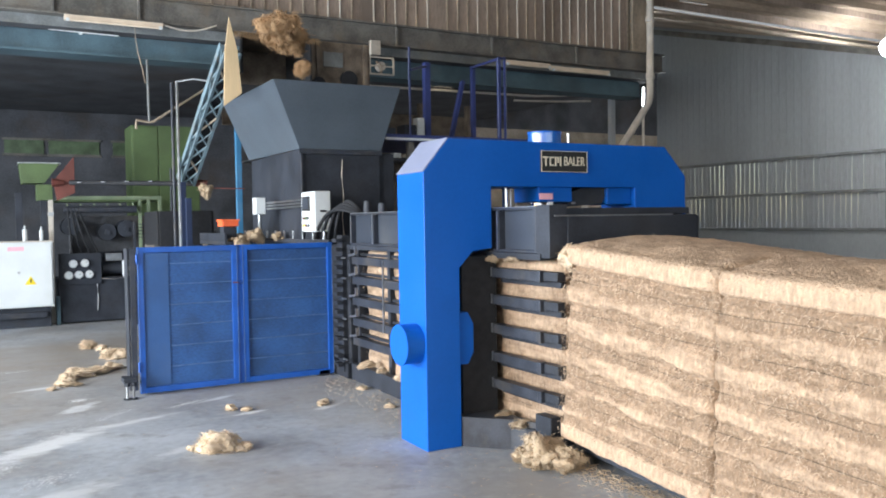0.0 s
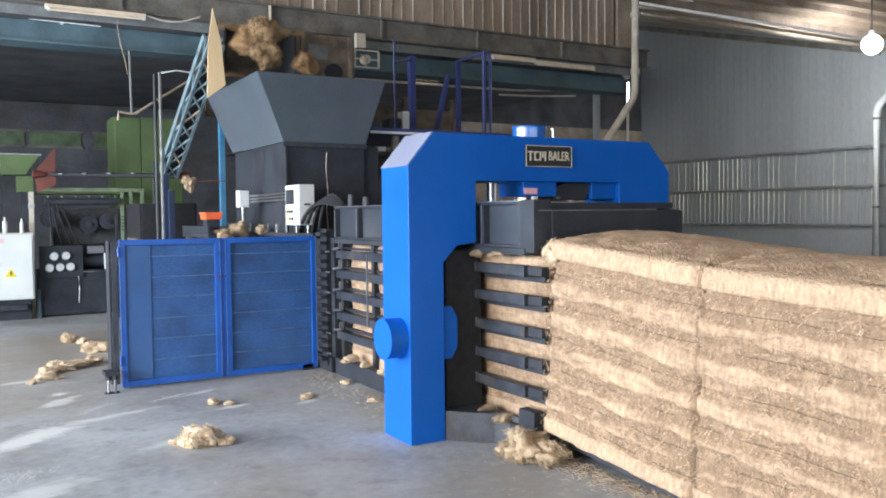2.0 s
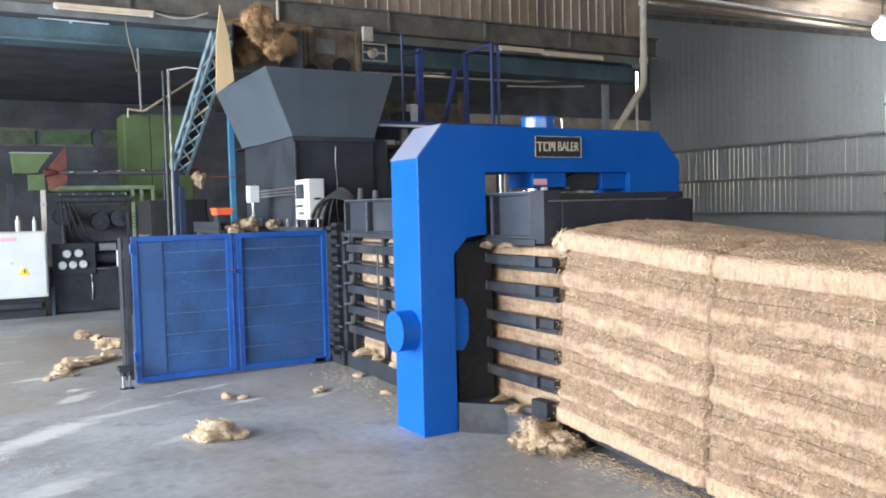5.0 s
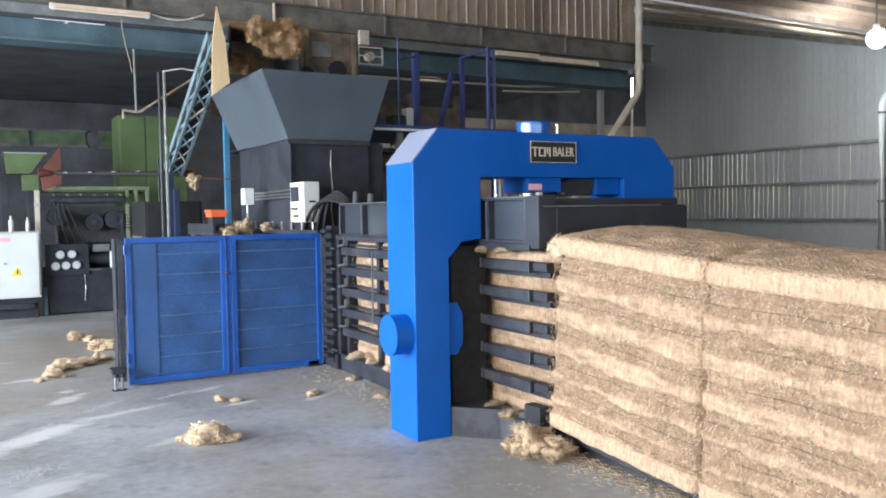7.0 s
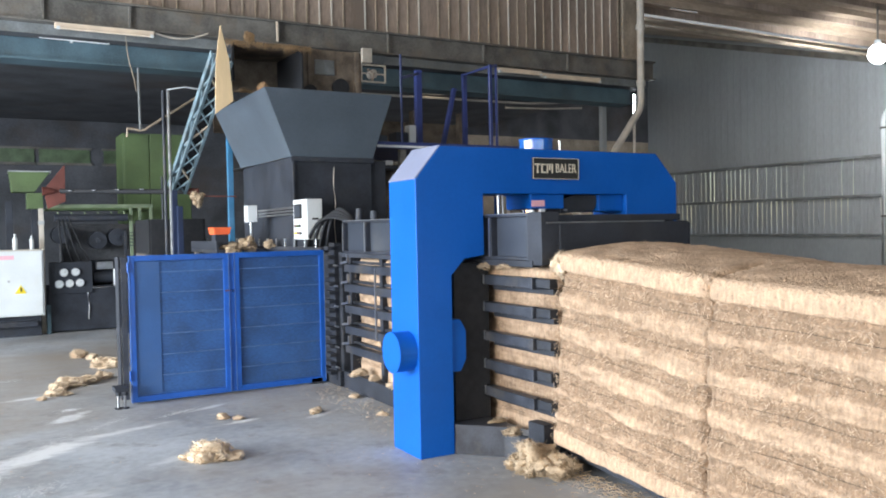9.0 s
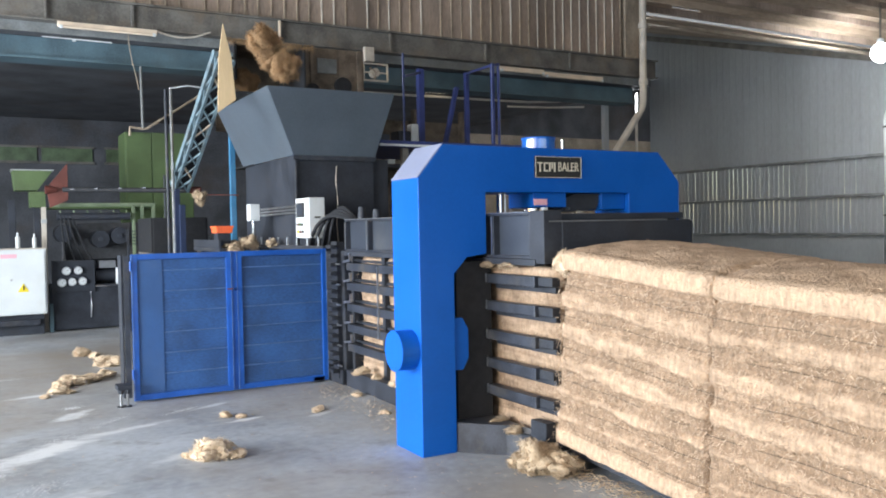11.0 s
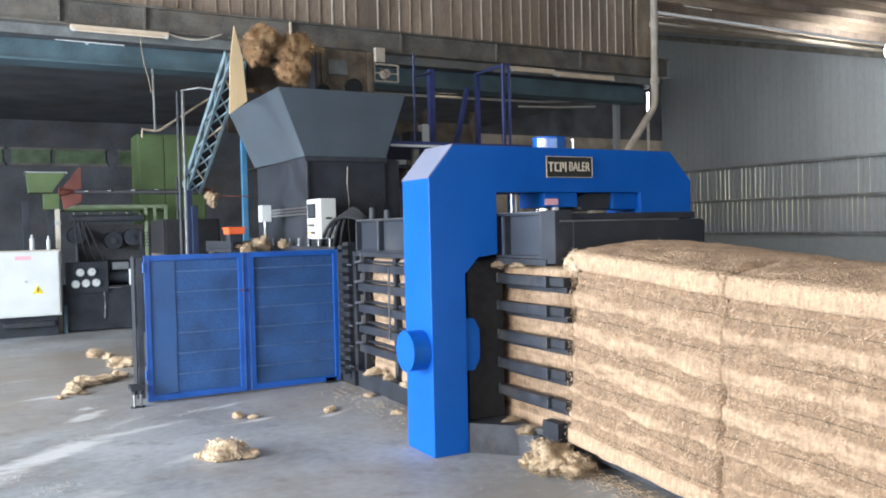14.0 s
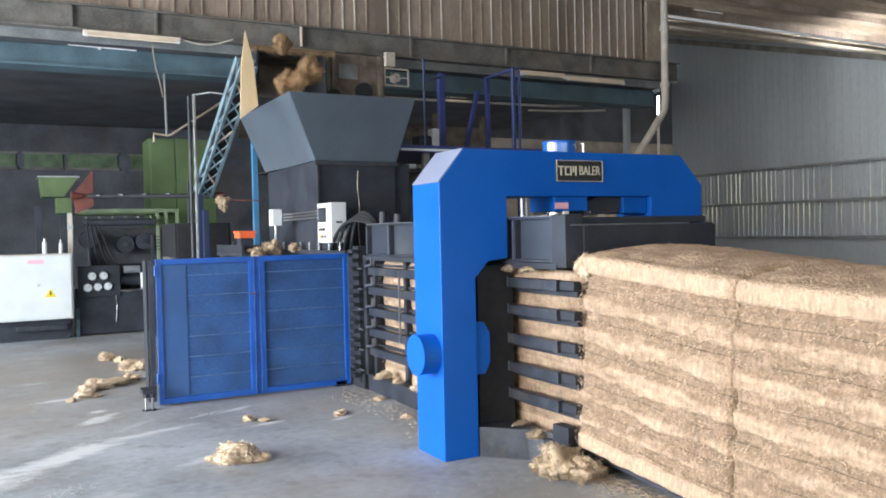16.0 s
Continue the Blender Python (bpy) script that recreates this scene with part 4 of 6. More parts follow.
table = thing("outfeed_table", "low dark steel ramp under the finished bales", "table")
bm = prism([(1.5, 0.0), (2.975, 0.0), (4.2, 0.08), (4.2, 0.170), (2.975, 0.066), (1.5, 0.008)], 3.27, 4.30)
for v in bm.verts:
    v.co = Vector((v.co.y, v.co.x, v.co.z))
part("table_top", bm, BAR, table)
for x in (3.6, 4.2):
    for y, h in ((3.4, 0.05), (4.05, 0.09)):
        part("leg", box(x - 0.04, x + 0.04, y - 0.04, y + 0.04, 0, h, 0.003), BLACK, table)


def safety_gate():
    g = thing("safety_gate", "blue double-leaf guard gate with fine wire panels", "gate")
    y = 7.85
    for x0, x1 in ((1.19, 2.095), (2.145, 3.06)):
        l = part("leaf_frame", box(x0, x0 + 0.05, y, y + 0.05, 0.018, 1.35, 0.004), GATE_BLUE, g)
        part("stile", box(x1 - 0.05, x1, y, y + 0.05, 0.018, 1.35, 0.004), GATE_BLUE, l)
        part("top_rail", box(x0 + 0.05, x1 - 0.05, y, y + 0.05, 1.30, 1.35, 0.004), GATE_BLUE, l)
        part("bottom_rail", box(x0 + 0.05, x1 - 0.05, y, y + 0.05, 0.018, 0.072, 0.004), GATE_BLUE, l)
        part("wire_panel", box(x0 + 0.05, x1 - 0.05, y + 0.022, y + 0.026, 0.072, 1.30, 0), WIRE_CLOTH, l, "fine blue wire panel")
        for i in range(6):
            z = 0.24 + i * 0.19
            a = x0 + (0.28 if x0 < 2 else 0.05)
            part("cross_wire", box(a, x1 - 0.05, y + 0.012, y + 0.02, z, z + 0.008, 0), CROSS_WIRE, l)
        if x0 < 2:
            part("cover_strip", box(x0 + 0.05, x0 + 0.27, y + 0.014, y + 0.02, 0.075, 1.297, 0), COVER_STRIP, l, "plain pale blue cover strip")
        part("backing_sheet", box(x0 + 0.05, x1 - 0.05, y + 0.06, y + 0.064, 0.072, 1.30, 0), GATE_BLUE, l)
    part("centre_stile", box(2.097, 2.143, y + 0.01, y + 0.05, 0.018, 1.35, 0.003), GATE_BLUE, g)
    # bright highlight line of each stile, drawn as a pale strip
    for x in (1.194, 2.092, 2.148, 3.056):
        part("stile_highlight", box(x - 0.003, x + 0.003, y - 0.004, y - 0.0005, 0.03, 1.34, 0), CROSS_WIRE, g, "pale strip for the highlight along the stile edge")
    part("latch", rod((2.12, y - 0.03, 0.99), (2.12, y + 0.01, 0.99), 0.014, 12), CHROME, g)
    part("latch_tag", box(2.05, 2.10, y - 0.006, y - 0.001, 0.985, 0.998, 0), RED, g)
    part("end_panel", box(1.125, 1.175, y + 0.02, y + 0.06, 0.05, 1.34, 0.004), BAR, g, "dark end post plate")
    part("end_return", box(1.105, 1.118, y + 0.03, y + 0.22, 0.05, 1.34, 0.003), BLACK, g)
    for z in (1.2, 0.22):
        part("hinge", rod((1.183, y - 0.01, z), (1.183, y - 0.01, z + 0.09), 0.010, 10), GATE_BLUE, g)
    for x in (1.06, 1.115):
        f = part("jack_foot", rod((x, y - 0.1, 0.0), (x, y - 0.1, 0.17), 0.011, 10), STEEL, g)
        part("foot_pad", rod((x, y - 0.1, 0.0), (x, y - 0.1, 0.012), 0.035, 14), BLACK, f)
        part("lock_nut", rod((x, y - 0.1, 0.12), (x, y - 0.1, 0.15), 0.028, 6), BLACK, f)
    part("foot_bracket", box(1.03, 1.15, y - 0.12, y + 0.05, 0.15, 0.19, 0.003), BLACK, g)
    for x in (2.9,):
        part("floor_stop", box(x, x + 0.12, y, y + 0.1, 0, 0.06, 0.003), BLACK, g)


safety_gate()


# ---- on and round the machine ----
def control_box():
    c = thing("control_box", "white enamel control box with a small screen and buttons", "control box")
    part("body", box(3.11, 3.29, 8.45, 8.885, 1.45, 1.89, 0.01), WHITE, c)
    part("screen", box(3.10, 3.112, 8.60, 8.84, 1.68, 1.84, 0.003), INK, c, "dark display with a grey bezel")
    part("screen_glass", box(3.097, 3.10, 8.63, 8.81, 1.70, 1.82, 0.001), GREY_PLATE, c)
    for i, (y, z) in enumerate(((8.80, 1.60), (8.66, 1.60), (8.80, 1.52), (8.64, 1.52), (8.73, 1.60), (8.72, 1.52))):
        part("button", rod((3.095, y, z), (3.112, y, z), 0.016, 12), (RED, INK, YELLOW, INK, GREEN, RED)[i], c)
    part("badge", box(3.17, 3.24, 8.444, 8.449, 1.665, 1.685, 0), INK, c)
    part("bracket", box(3.14, 3.27, 8.55, 8.85, 1.37, 1.45, 0.003), BLACK, c)


def junction_box():
    j = thing("junction_box", "small white junction box with a run of conduits", "junction box")
    part("body", box(2.83, 2.95, 9.7, 9.85, 1.66, 1.86, 0.008), WHITE, j)
    part("stem", rod((2.9, 9.8, 1.3), (2.9, 9.8, 1.66), 0.018, 10), STEEL, j)
    for k in range(3):
        part("conduit", rod((2.95, 9.78, 1.72 + 0.035 * k), (3.14, 8.86, 1.74 + 0.035 * k), 0.012, 8), STEEL, j)


def hoses():
    for k in range(4):
        h = thing("hydraulic_hose", "black rubber hydraulic hose looping over the press channel", "hose", "hydraulic hoses")
        a = Vector((3.14 + 0.03 * k, 8.55 - 0.12 * k, 1.36))
        b = Vector((3.17 + 0.02 * k, 7.35 + 0.03 * k, 1.62))
        pts = [a.lerp(b, i / 12) + Vector((0, 0, (0.2 + 0.03 * k) * math.sin(math.pi * (i / 12) ** 0.7))) for i in range(13)]
        part("hose_line", tube(pts, 0.019, 10), RUBBER, h, smooth=True)
        part("fitting", rod(b, b + Vector((0, -0.08, -0.01)), 0.022, 10), STEEL, h)


def feed_table():
    t = thing("sorting_tray", "low tray with an orange crate beside the feed section", "tray")
    part("tray", box(2.45, 3.05, 9.7, 11.0, 1.30, 1.34, 0.004), BAR, t)
    part("tray_rim", box(2.45, 2.48, 9.7, 11.0, 1.34, 1.44, 0.003), BLACK, t)
    for x in (2.5, 3.0):
        for y in (9.8, 10.9):
            part("leg", box(x - 0.025, x + 0.025, y - 0.025, y + 0.025, 0, 1.30, 0.003), DARK_BEAM, t)
    c = thing("orange_crate", "bright orange plastic crate on the sorting tray", "crate")
    part("crate_body", box(2.44, 2.63, 9.74, 10.0, 1.52, 1.60, 0.01), ORANGE, c)
    part("crate_rim", box(2.43, 2.64, 9.73, 10.01, 1.58, 1.605, 0.004), ORANGE, c)
    part("crate_stand", box(2.46, 2.61, 9.78, 9.96, 1.34, 1.52, 0.004), BLACK, c)


def resting_tuft(x, y, z, r, seed, label, brown=False, squash=0.55, strands=260):
    t = part("fibre_tuft", tuft(r, seed, strands * 9, 4, squash, 0.13), FIBRE_DULL if brown else FIBRE, smooth=True)
    t.matrix_world = pose(x, y, z + r * squash * 0.55, 0, 0, seed * 47)
    return tagged(t, label, "fibre tuft", "loose fibre tufts")


control_box()
junction_box()
hoses()
feed_table()
FLOOR_TUFT = "ragged pale tuft of loose fibre on the concrete floor"
for i, (x, y, r) in enumerate(((1.36, 5.68, 0.155), (1.50, 5.60, 0.08), (1.2, 5.76, 0.06), (0.80, 9.2, 0.17), (0.98, 9.3, 0.15), (0.68, 9.05, 0.12), (1.14, 9.5, 0.13), (1.27, 10.3, 0.2), (1.1, 11.3, 0.16), (1.22, 11.1, 0.1), (0.62, 8.75, 0.11), (0.72, 8.72, 0.06), (0.5, 8.6, 0.06), (1.75, 6.85, 0.07), (1.85, 6.75, 0.05), (2.46, 6.6, 0.07), (2.52, 6.7, 0.05), (3.0, 4.19, 0.15), (3.08, 4.04, 0.11), (2.97, 4.34, 0.08), (3.0, 7.0, 0.06), (2.9, 6.2, 0.05))):
    resting_tuft(x, y, 0, r * (1.0 if i < 1 or 17 <= i <= 19 else 0.78), i + 1, FLOOR_TUFT, 17 <= i <= 19, 0.85 if 17 <= i <= 19 else 0.5)
resting_tuft(3.0, 9.42, 1.37, 0.07, 41, "tuft of fibre lying on the machine rail", True, 0.7)
resting_tuft(2.70, 9.9, 1.36, 0.07, 42, "tuft of fibre on the sorting tray", True, 0.7)
resting_tuft(2.82, 9.75, 1.34, 0.11, 45, "tuft of fibre heaped on the sorting tray", True, 0.9)
resting_tuft(2.6, 9.78, 1.34, 0.08, 46, "tuft of fibre spread on the sorting tray", True, 0.5)
resting_tuft(2.62, 9.6, 1.3, 0.08, 43, "tuft of fibre hanging off the sorting tray", True, 0.9)
resting_tuft(2.56, 11.05, 1.95, 0.09, 44, "tuft of fibre caught on the rail", True, 1.0)
for i, (y, z, r) in enumerate(((7.05, 0.21, 0.10), (6.75, 0.2, 0.08), (6.35, 0.19, 0.09), (7.2, 0.16, 0.06), (4.75, 0.2, 0.08), (4.55, 0.17, 0.1), (4.62, 1.27, 0.07), (4.85, 1.27, 0.08), (5.0, 1.27, 0.07))):
    resting_tuft(3.09, y, z, r * 0.72, 50 + i, "tuft of fibre caught at the channel side", i > 3, 0.38, 260)


resting_tuft(3.2, 4.14, 1.27, 0.085, 70, "rounded pale tuft at the corner of the bale", False, 0.9, 120)


def litter(count, seed):
    """Short strands and crumbs of fibre strewn over the floor."""
    rnd = random.Random(seed)
    bm = bmesh.new()
    for _ in range(count):
        x, y = rnd.uniform(-0.5, 3.4), rnd.uniform(3.2, 11.5)
        if rnd.random() < 0.5:
            x, y = 3.05 - abs(rnd.gauss(0, 0.45)), rnd.uniform(3.4, 8)
        a = rnd.uniform(0, math.pi)
        ln, w = rnd.uniform(0.01, 0.05), rnd.uniform(0.002, 0.006)
        d, s = Vector((math.cos(a), math.sin(a), 0)) * ln, Vector((-math.sin(a), math.cos(a), 0)) * w
        p = Vector((x, y, 0.004))
        vs = [bm.verts.new(q) for q in (p - s, p + d * 0.5 - s * 0.4 + Vector((0, 0, 0.005)), p + d, p + d * 0.5 + s + Vector((0, 0, 0.004)))]
        bm.faces.new(vs)
    return bm


tagged(part("fibre_litter", litter(600, 4), HAIR), "scattered strands of fibre on the concrete floor", "litter", kind="stuff")


def drift(count, seed, x, y0, y1, h, wide):
    """Loose strands heaped in a low drift along the foot of the bales."""
    rnd = random.Random(seed)
    vs, fs = [], []
    for _ in range(count):
        y = rnd.uniform(y0, y1)
        off = rnd.gauss(0, wide)
        top = h * math.exp(-(off / wide) ** 2) * (0.55 + 0.6 * noise.noise(Vector((y * 3, seed, 0))))
        p = Vector((x + off, y, 0.003 + rnd.random() * max(0.0, top)))
        q = rnd.uniform(0, 2 * math.pi)
        d = Vector((math.cos(q), math.sin(q), rnd.uniform(-0.1, 0.35))) * rnd.uniform(0.012, 0.05)
        s = Vector((-math.sin(q), math.cos(q), 0.2)) * rnd.uniform(0.0004, 0.0011)
        k = len(vs)
        vs += [p - s, p + s, p + d * 0.6 + Vector((0, 0, 0.004)), p + d]
        fs += [(k, k + 1, k + 2), (k + 1, k + 3, k + 2)]
    bm = bmesh.new()
    b = [bm.verts.new((v.x, v.y, max(0.002, v.z))) for v in vs]
    for f in fs:
        bm.faces.new([b[i] for i in f])
    return bm


tagged(part("fibre_drift", drift(3000, 8, 3.17, 1.7, 4.3, 0.03, 0.07), FIBRE_DULL), "brown drift of loose strands along the foot of the bales", "litter", kind="stuff")
tagged(part("fibre_drift", drift(600, 9, 2.95, 5.35, 7.7, 0.012, 0.14), FIBRE_DULL), "thin scatter of dull strands along the baler's base", "litter", kind="stuff")


def powder_patch(pts, seed, label):
    """A thin irregular patch of white powder trodden into the floor."""
    rnd = random.Random(seed)
    bm = bmesh.new()
    for x, y, rx, ry, a in pts:
        for _ in range(240):
            px_, py_ = rnd.gauss(0, 0.55) * rx, rnd.gauss(0, 0.5) * ry
            r = min(1.0, math.hypot(px_ / rx, py_ / ry))
            cx, cy = x + px_ * math.cos(a) - py_ * math.sin(a), y + px_ * math.sin(a) + py_ * math.cos(a)
            s = rnd.uniform(0.002, 0.009) * (1.2 - r)
            n = 7
            vs = [bm.verts.new((cx + s * rnd.uniform(0.5, 1.4) * 1.8 * math.cos(2 * math.pi * k / n + a), cy + s * rnd.uniform(0.5, 1.4) * math.sin(2 * math.pi * k / n + a), 0.002 + rnd.random() * 0.002)) for k in range(n)]
            bm.faces.new(vs)
    return tagged(part("powder_patch", bm, POWDER), label, "powder", "powder patches", "stuff")


powder_patch([(0.62, 7.55, 0.22, 0.12, 0.9), (0.68, 7.95, 0.12, 0.1, 0.3)], 1, "white powder trodden into the concrete floor")
powder_patch([(0.45, 6.75, 0.5, 0.10, 0.95), (0.15, 6.3, 0.35, 0.14, 0.8), (0.85, 7.15, 0.35, 0.06, 0.8)], 2, "long white powder streak on the concrete floor")
powder_patch([(0.3, 5.55, 0.25, 0.16, 0.6), (0.02, 5.9, 0.2, 0.12, 0.7)], 3, "white powder patch on the concrete floor")
powder_patch([(1.5, 7.3, 0.3, 0.05, 0.5), (0.2, 9.9, 0.3, 0.1, 0.1)], 5, "faint white scuffs on the concrete floor")


# ---- conveyors over the hopper ----
def lattice_conveyor():
    c = thing("inclined_conveyor", "light blue lattice conveyor climbing to the hopper", "conveyor")
    a, b = Vector((2.475, 12.2, 2.12)), Vector((2.60, 10.05, 3.62))
    up = Vector((0, 0.68, 0.73)) * 0.14
    right = Vector((0.18, 0, 0))
    chords = [Vector((0, 0, 0)), up, right, right + up]
    for o in chords:
        part("chord", bar(a + o, b + o, 0.035, 0.035), TRUSS_BLUE, c)
    n = 9
    for base in (Vector((0, 0, 0)), right):
        for i in range(n):
            p, q = a.lerp(b, i / n), a.lerp(b, (i + 1) / n)
            part("lattice_bar", bar(p + base + (up if i % 2 else Vector()), q + base + (Vector() if i % 2 else up), 0.028, 0.028), TRUSS_BLUE, c)
    for i in range(n):
        p, q = a.lerp(b, i / n), a.lerp(b, (i + 1) / n)
        part("face_bar", bar(p + (right if i % 2 else Vector()), q + (Vector() if i % 2 else right), 0.024, 0.024), PALE_RUST if i % 3 == 1 else TRUSS_BLUE, c)
        part("face_bar", bar(p + (Vector() if i % 2 else right), q + (right if i % 2 else Vector()), 0.02, 0.02), TRUSS_BLUE, c)
    for i in range(0, n + 1, 2):
        p = a.lerp(b, i / n)
        part("cross_bar", bar(p + up, p + up + right, 0.03, 0.03), TRUSS_BLUE, c)
    part("belt", bar(a + right / 2 + up * 0.5, b + right / 2 + up * 0.5, 0.18, 0.02), RUBBER, c)
    part("side_board", bar(a + up * 1.1 + Vector((-0.03, 0, 0)), b + up * 1.1 + Vector((-0.03, 0, 0)), 0.02, 0.08), TRUSS_BLUE, c)
    for x, y in ((2.46, 12.0), (2.36, 11.2), (2.985, 11.0)):
        z = 2.85 if x > 2.9 else (2.15 if y > 11.5 else 1.9)
        part("leg", box(x - 0.035, x + 0.035, y - 0.035, y + 0.035, 0, z, 0.004), TRUSS_BELT if x > 2.9 else NAVY, c)
    part("feed_bin", box(2.15, 2.95, 12.6, 13.4, 1.2, 1.25, 0.004), DARK_BEAM, c)
    part("bin_wall", box(2.15, 2.18, 12.3, 13.4, 1.25, 1.75, 0.004), RUBBER, c)
    part("bin_wall", box(2.92, 2.95, 12.3, 13.4, 1.25, 1.75, 0.004), RUBBER, c)
    part("bin_front", box(2.18, 2.92, 12.28, 12.32, 1.0, 1.75, 0.004), RUBBER, c)
    part("bin_leg", box(2.2, 2.3, 13.2, 13.3, 0, 1.2, 0.004), RUBBER, c)
    part("bin_leg", box(2.8, 2.9, 13.2, 13.3, 0, 1.2, 0.004), RUBBER, c)
    d = thing("feed_hood", "dark dusty hood above the hopper mouth", "hood")
    # dark box, open to the front, out of which the fibre comes
    part("hood_back", box(2.86, 3.80, 11.3, 11.33, 2.9, 3.92, 0.004), DARK_RUST, d)
    part("hood_floor", box(3.1, 3.768, 10.4, 11.3, 2.38, 2.41, 0.004), RUBBER, d)
    # black sides put the shade of the opening into the colour
    part("hood_side", box(2.86, 2.89, 10.32, 11.3, 3.45, 3.92, 0.004), RUBBER, d)
    part("hood_side", box(3.77, 3.80, 10.32, 11.3, 2.4, 3.92, 0.004), RUBBER, d)
    part("hood_top", box(2.86, 3.80, 10.32, 11.33, 3.92, 3.95, 0.004), DARK_RUST, d)
    part("hood_lip", box(2.8, 3.77, 10.3, 10.32, 3.05, 3.3, 0.004), RUBBER, d)
    rnd = random.Random(17)
    bm = bmesh.new()
    for _ in range(900):
        x = rnd.uniform(2.75, 3.9)
        p = Vector((x, 10.3 + rnd.uniform(-0.02, 0.015), 3.93 + rnd.uniform(-0.03, 0.03)))
        q = p + Vector((rnd.uniform(-0.05, 0.05), rnd.uniform(-0.03, 0.01), -rnd.uniform(0.02, 0.12) * (0.5 + abs(noise.noise(Vector((x * 6, 0, 0))))))) 
        bm.faces.new([bm.verts.new(v) for v in (p - Vector((0.003, 0, 0)), p + Vector((0.003, 0, 0)), q)])
    tagged(part("fibre_fringe", bm, FIBRE_MID, d, "brown fibre caught along the hood's edge"), kind="stuff")
    part("rusty_sheet", box(3.81, 4.75, 10.6, 10.62, 3.0, 4.0, 0.004), DARK_RUST, d)
    part("patch_plate", box(4.06, 4.34, 10.575, 10.598, 3.66, 3.86, 0.004), GIRT, d, "dusty grey patch plate")
    part("bearing", rod((4.42, 10.54, 3.50), (4.42, 10.598, 3.50), 0.12, 18), RUBBER, d)
    part("bearing", rod((3.98, 10.54, 3.42), (3.98, 10.598, 3.42), 0.09, 18), RUBBER, d)
    part("angle_post", box(3.955, 4.0, 10.56, 10.598, 3.15, 4.0, 0.003), DARK_RUST, d)
    part("angle_post", box(4.64, 4.7, 10.56, 10.598, 3.15, 4.0, 0.003), DARK_RUST, d)
    part("strut", bar((3.1, 11.4, 0), (3.1, 11.4, 3.9), 0.05, 0.05), DARK_BEAM, d)
    part("strut", bar((4.2, 10.6, 0), (4.2, 10.6, 3.2), 0.05, 0.05), DARK_BEAM, d)
    p = thing("plywood_guard", "pale plywood guard board standing at the conveyor head", "board")
    part("board", prism([(2.372, 3.79), (2.315, 3.393), (2.296, 2.826), (2.495, 2.977), (2.457, 3.44)], 8.98, 8.998, 0.002), PLYWOOD, p)
    part("batten", bar((2.40, 9.014, 2.95), (2.385, 9.014, 3.6), 0.03, 0.03), TRUSS_BLUE, p)
    part("stay", bar((2.42, 9.01, 2.98), (2.72, 10.0, 3.1), 0.015, 0.015), TRUSS_BLUE, p)


lattice_conveyor()


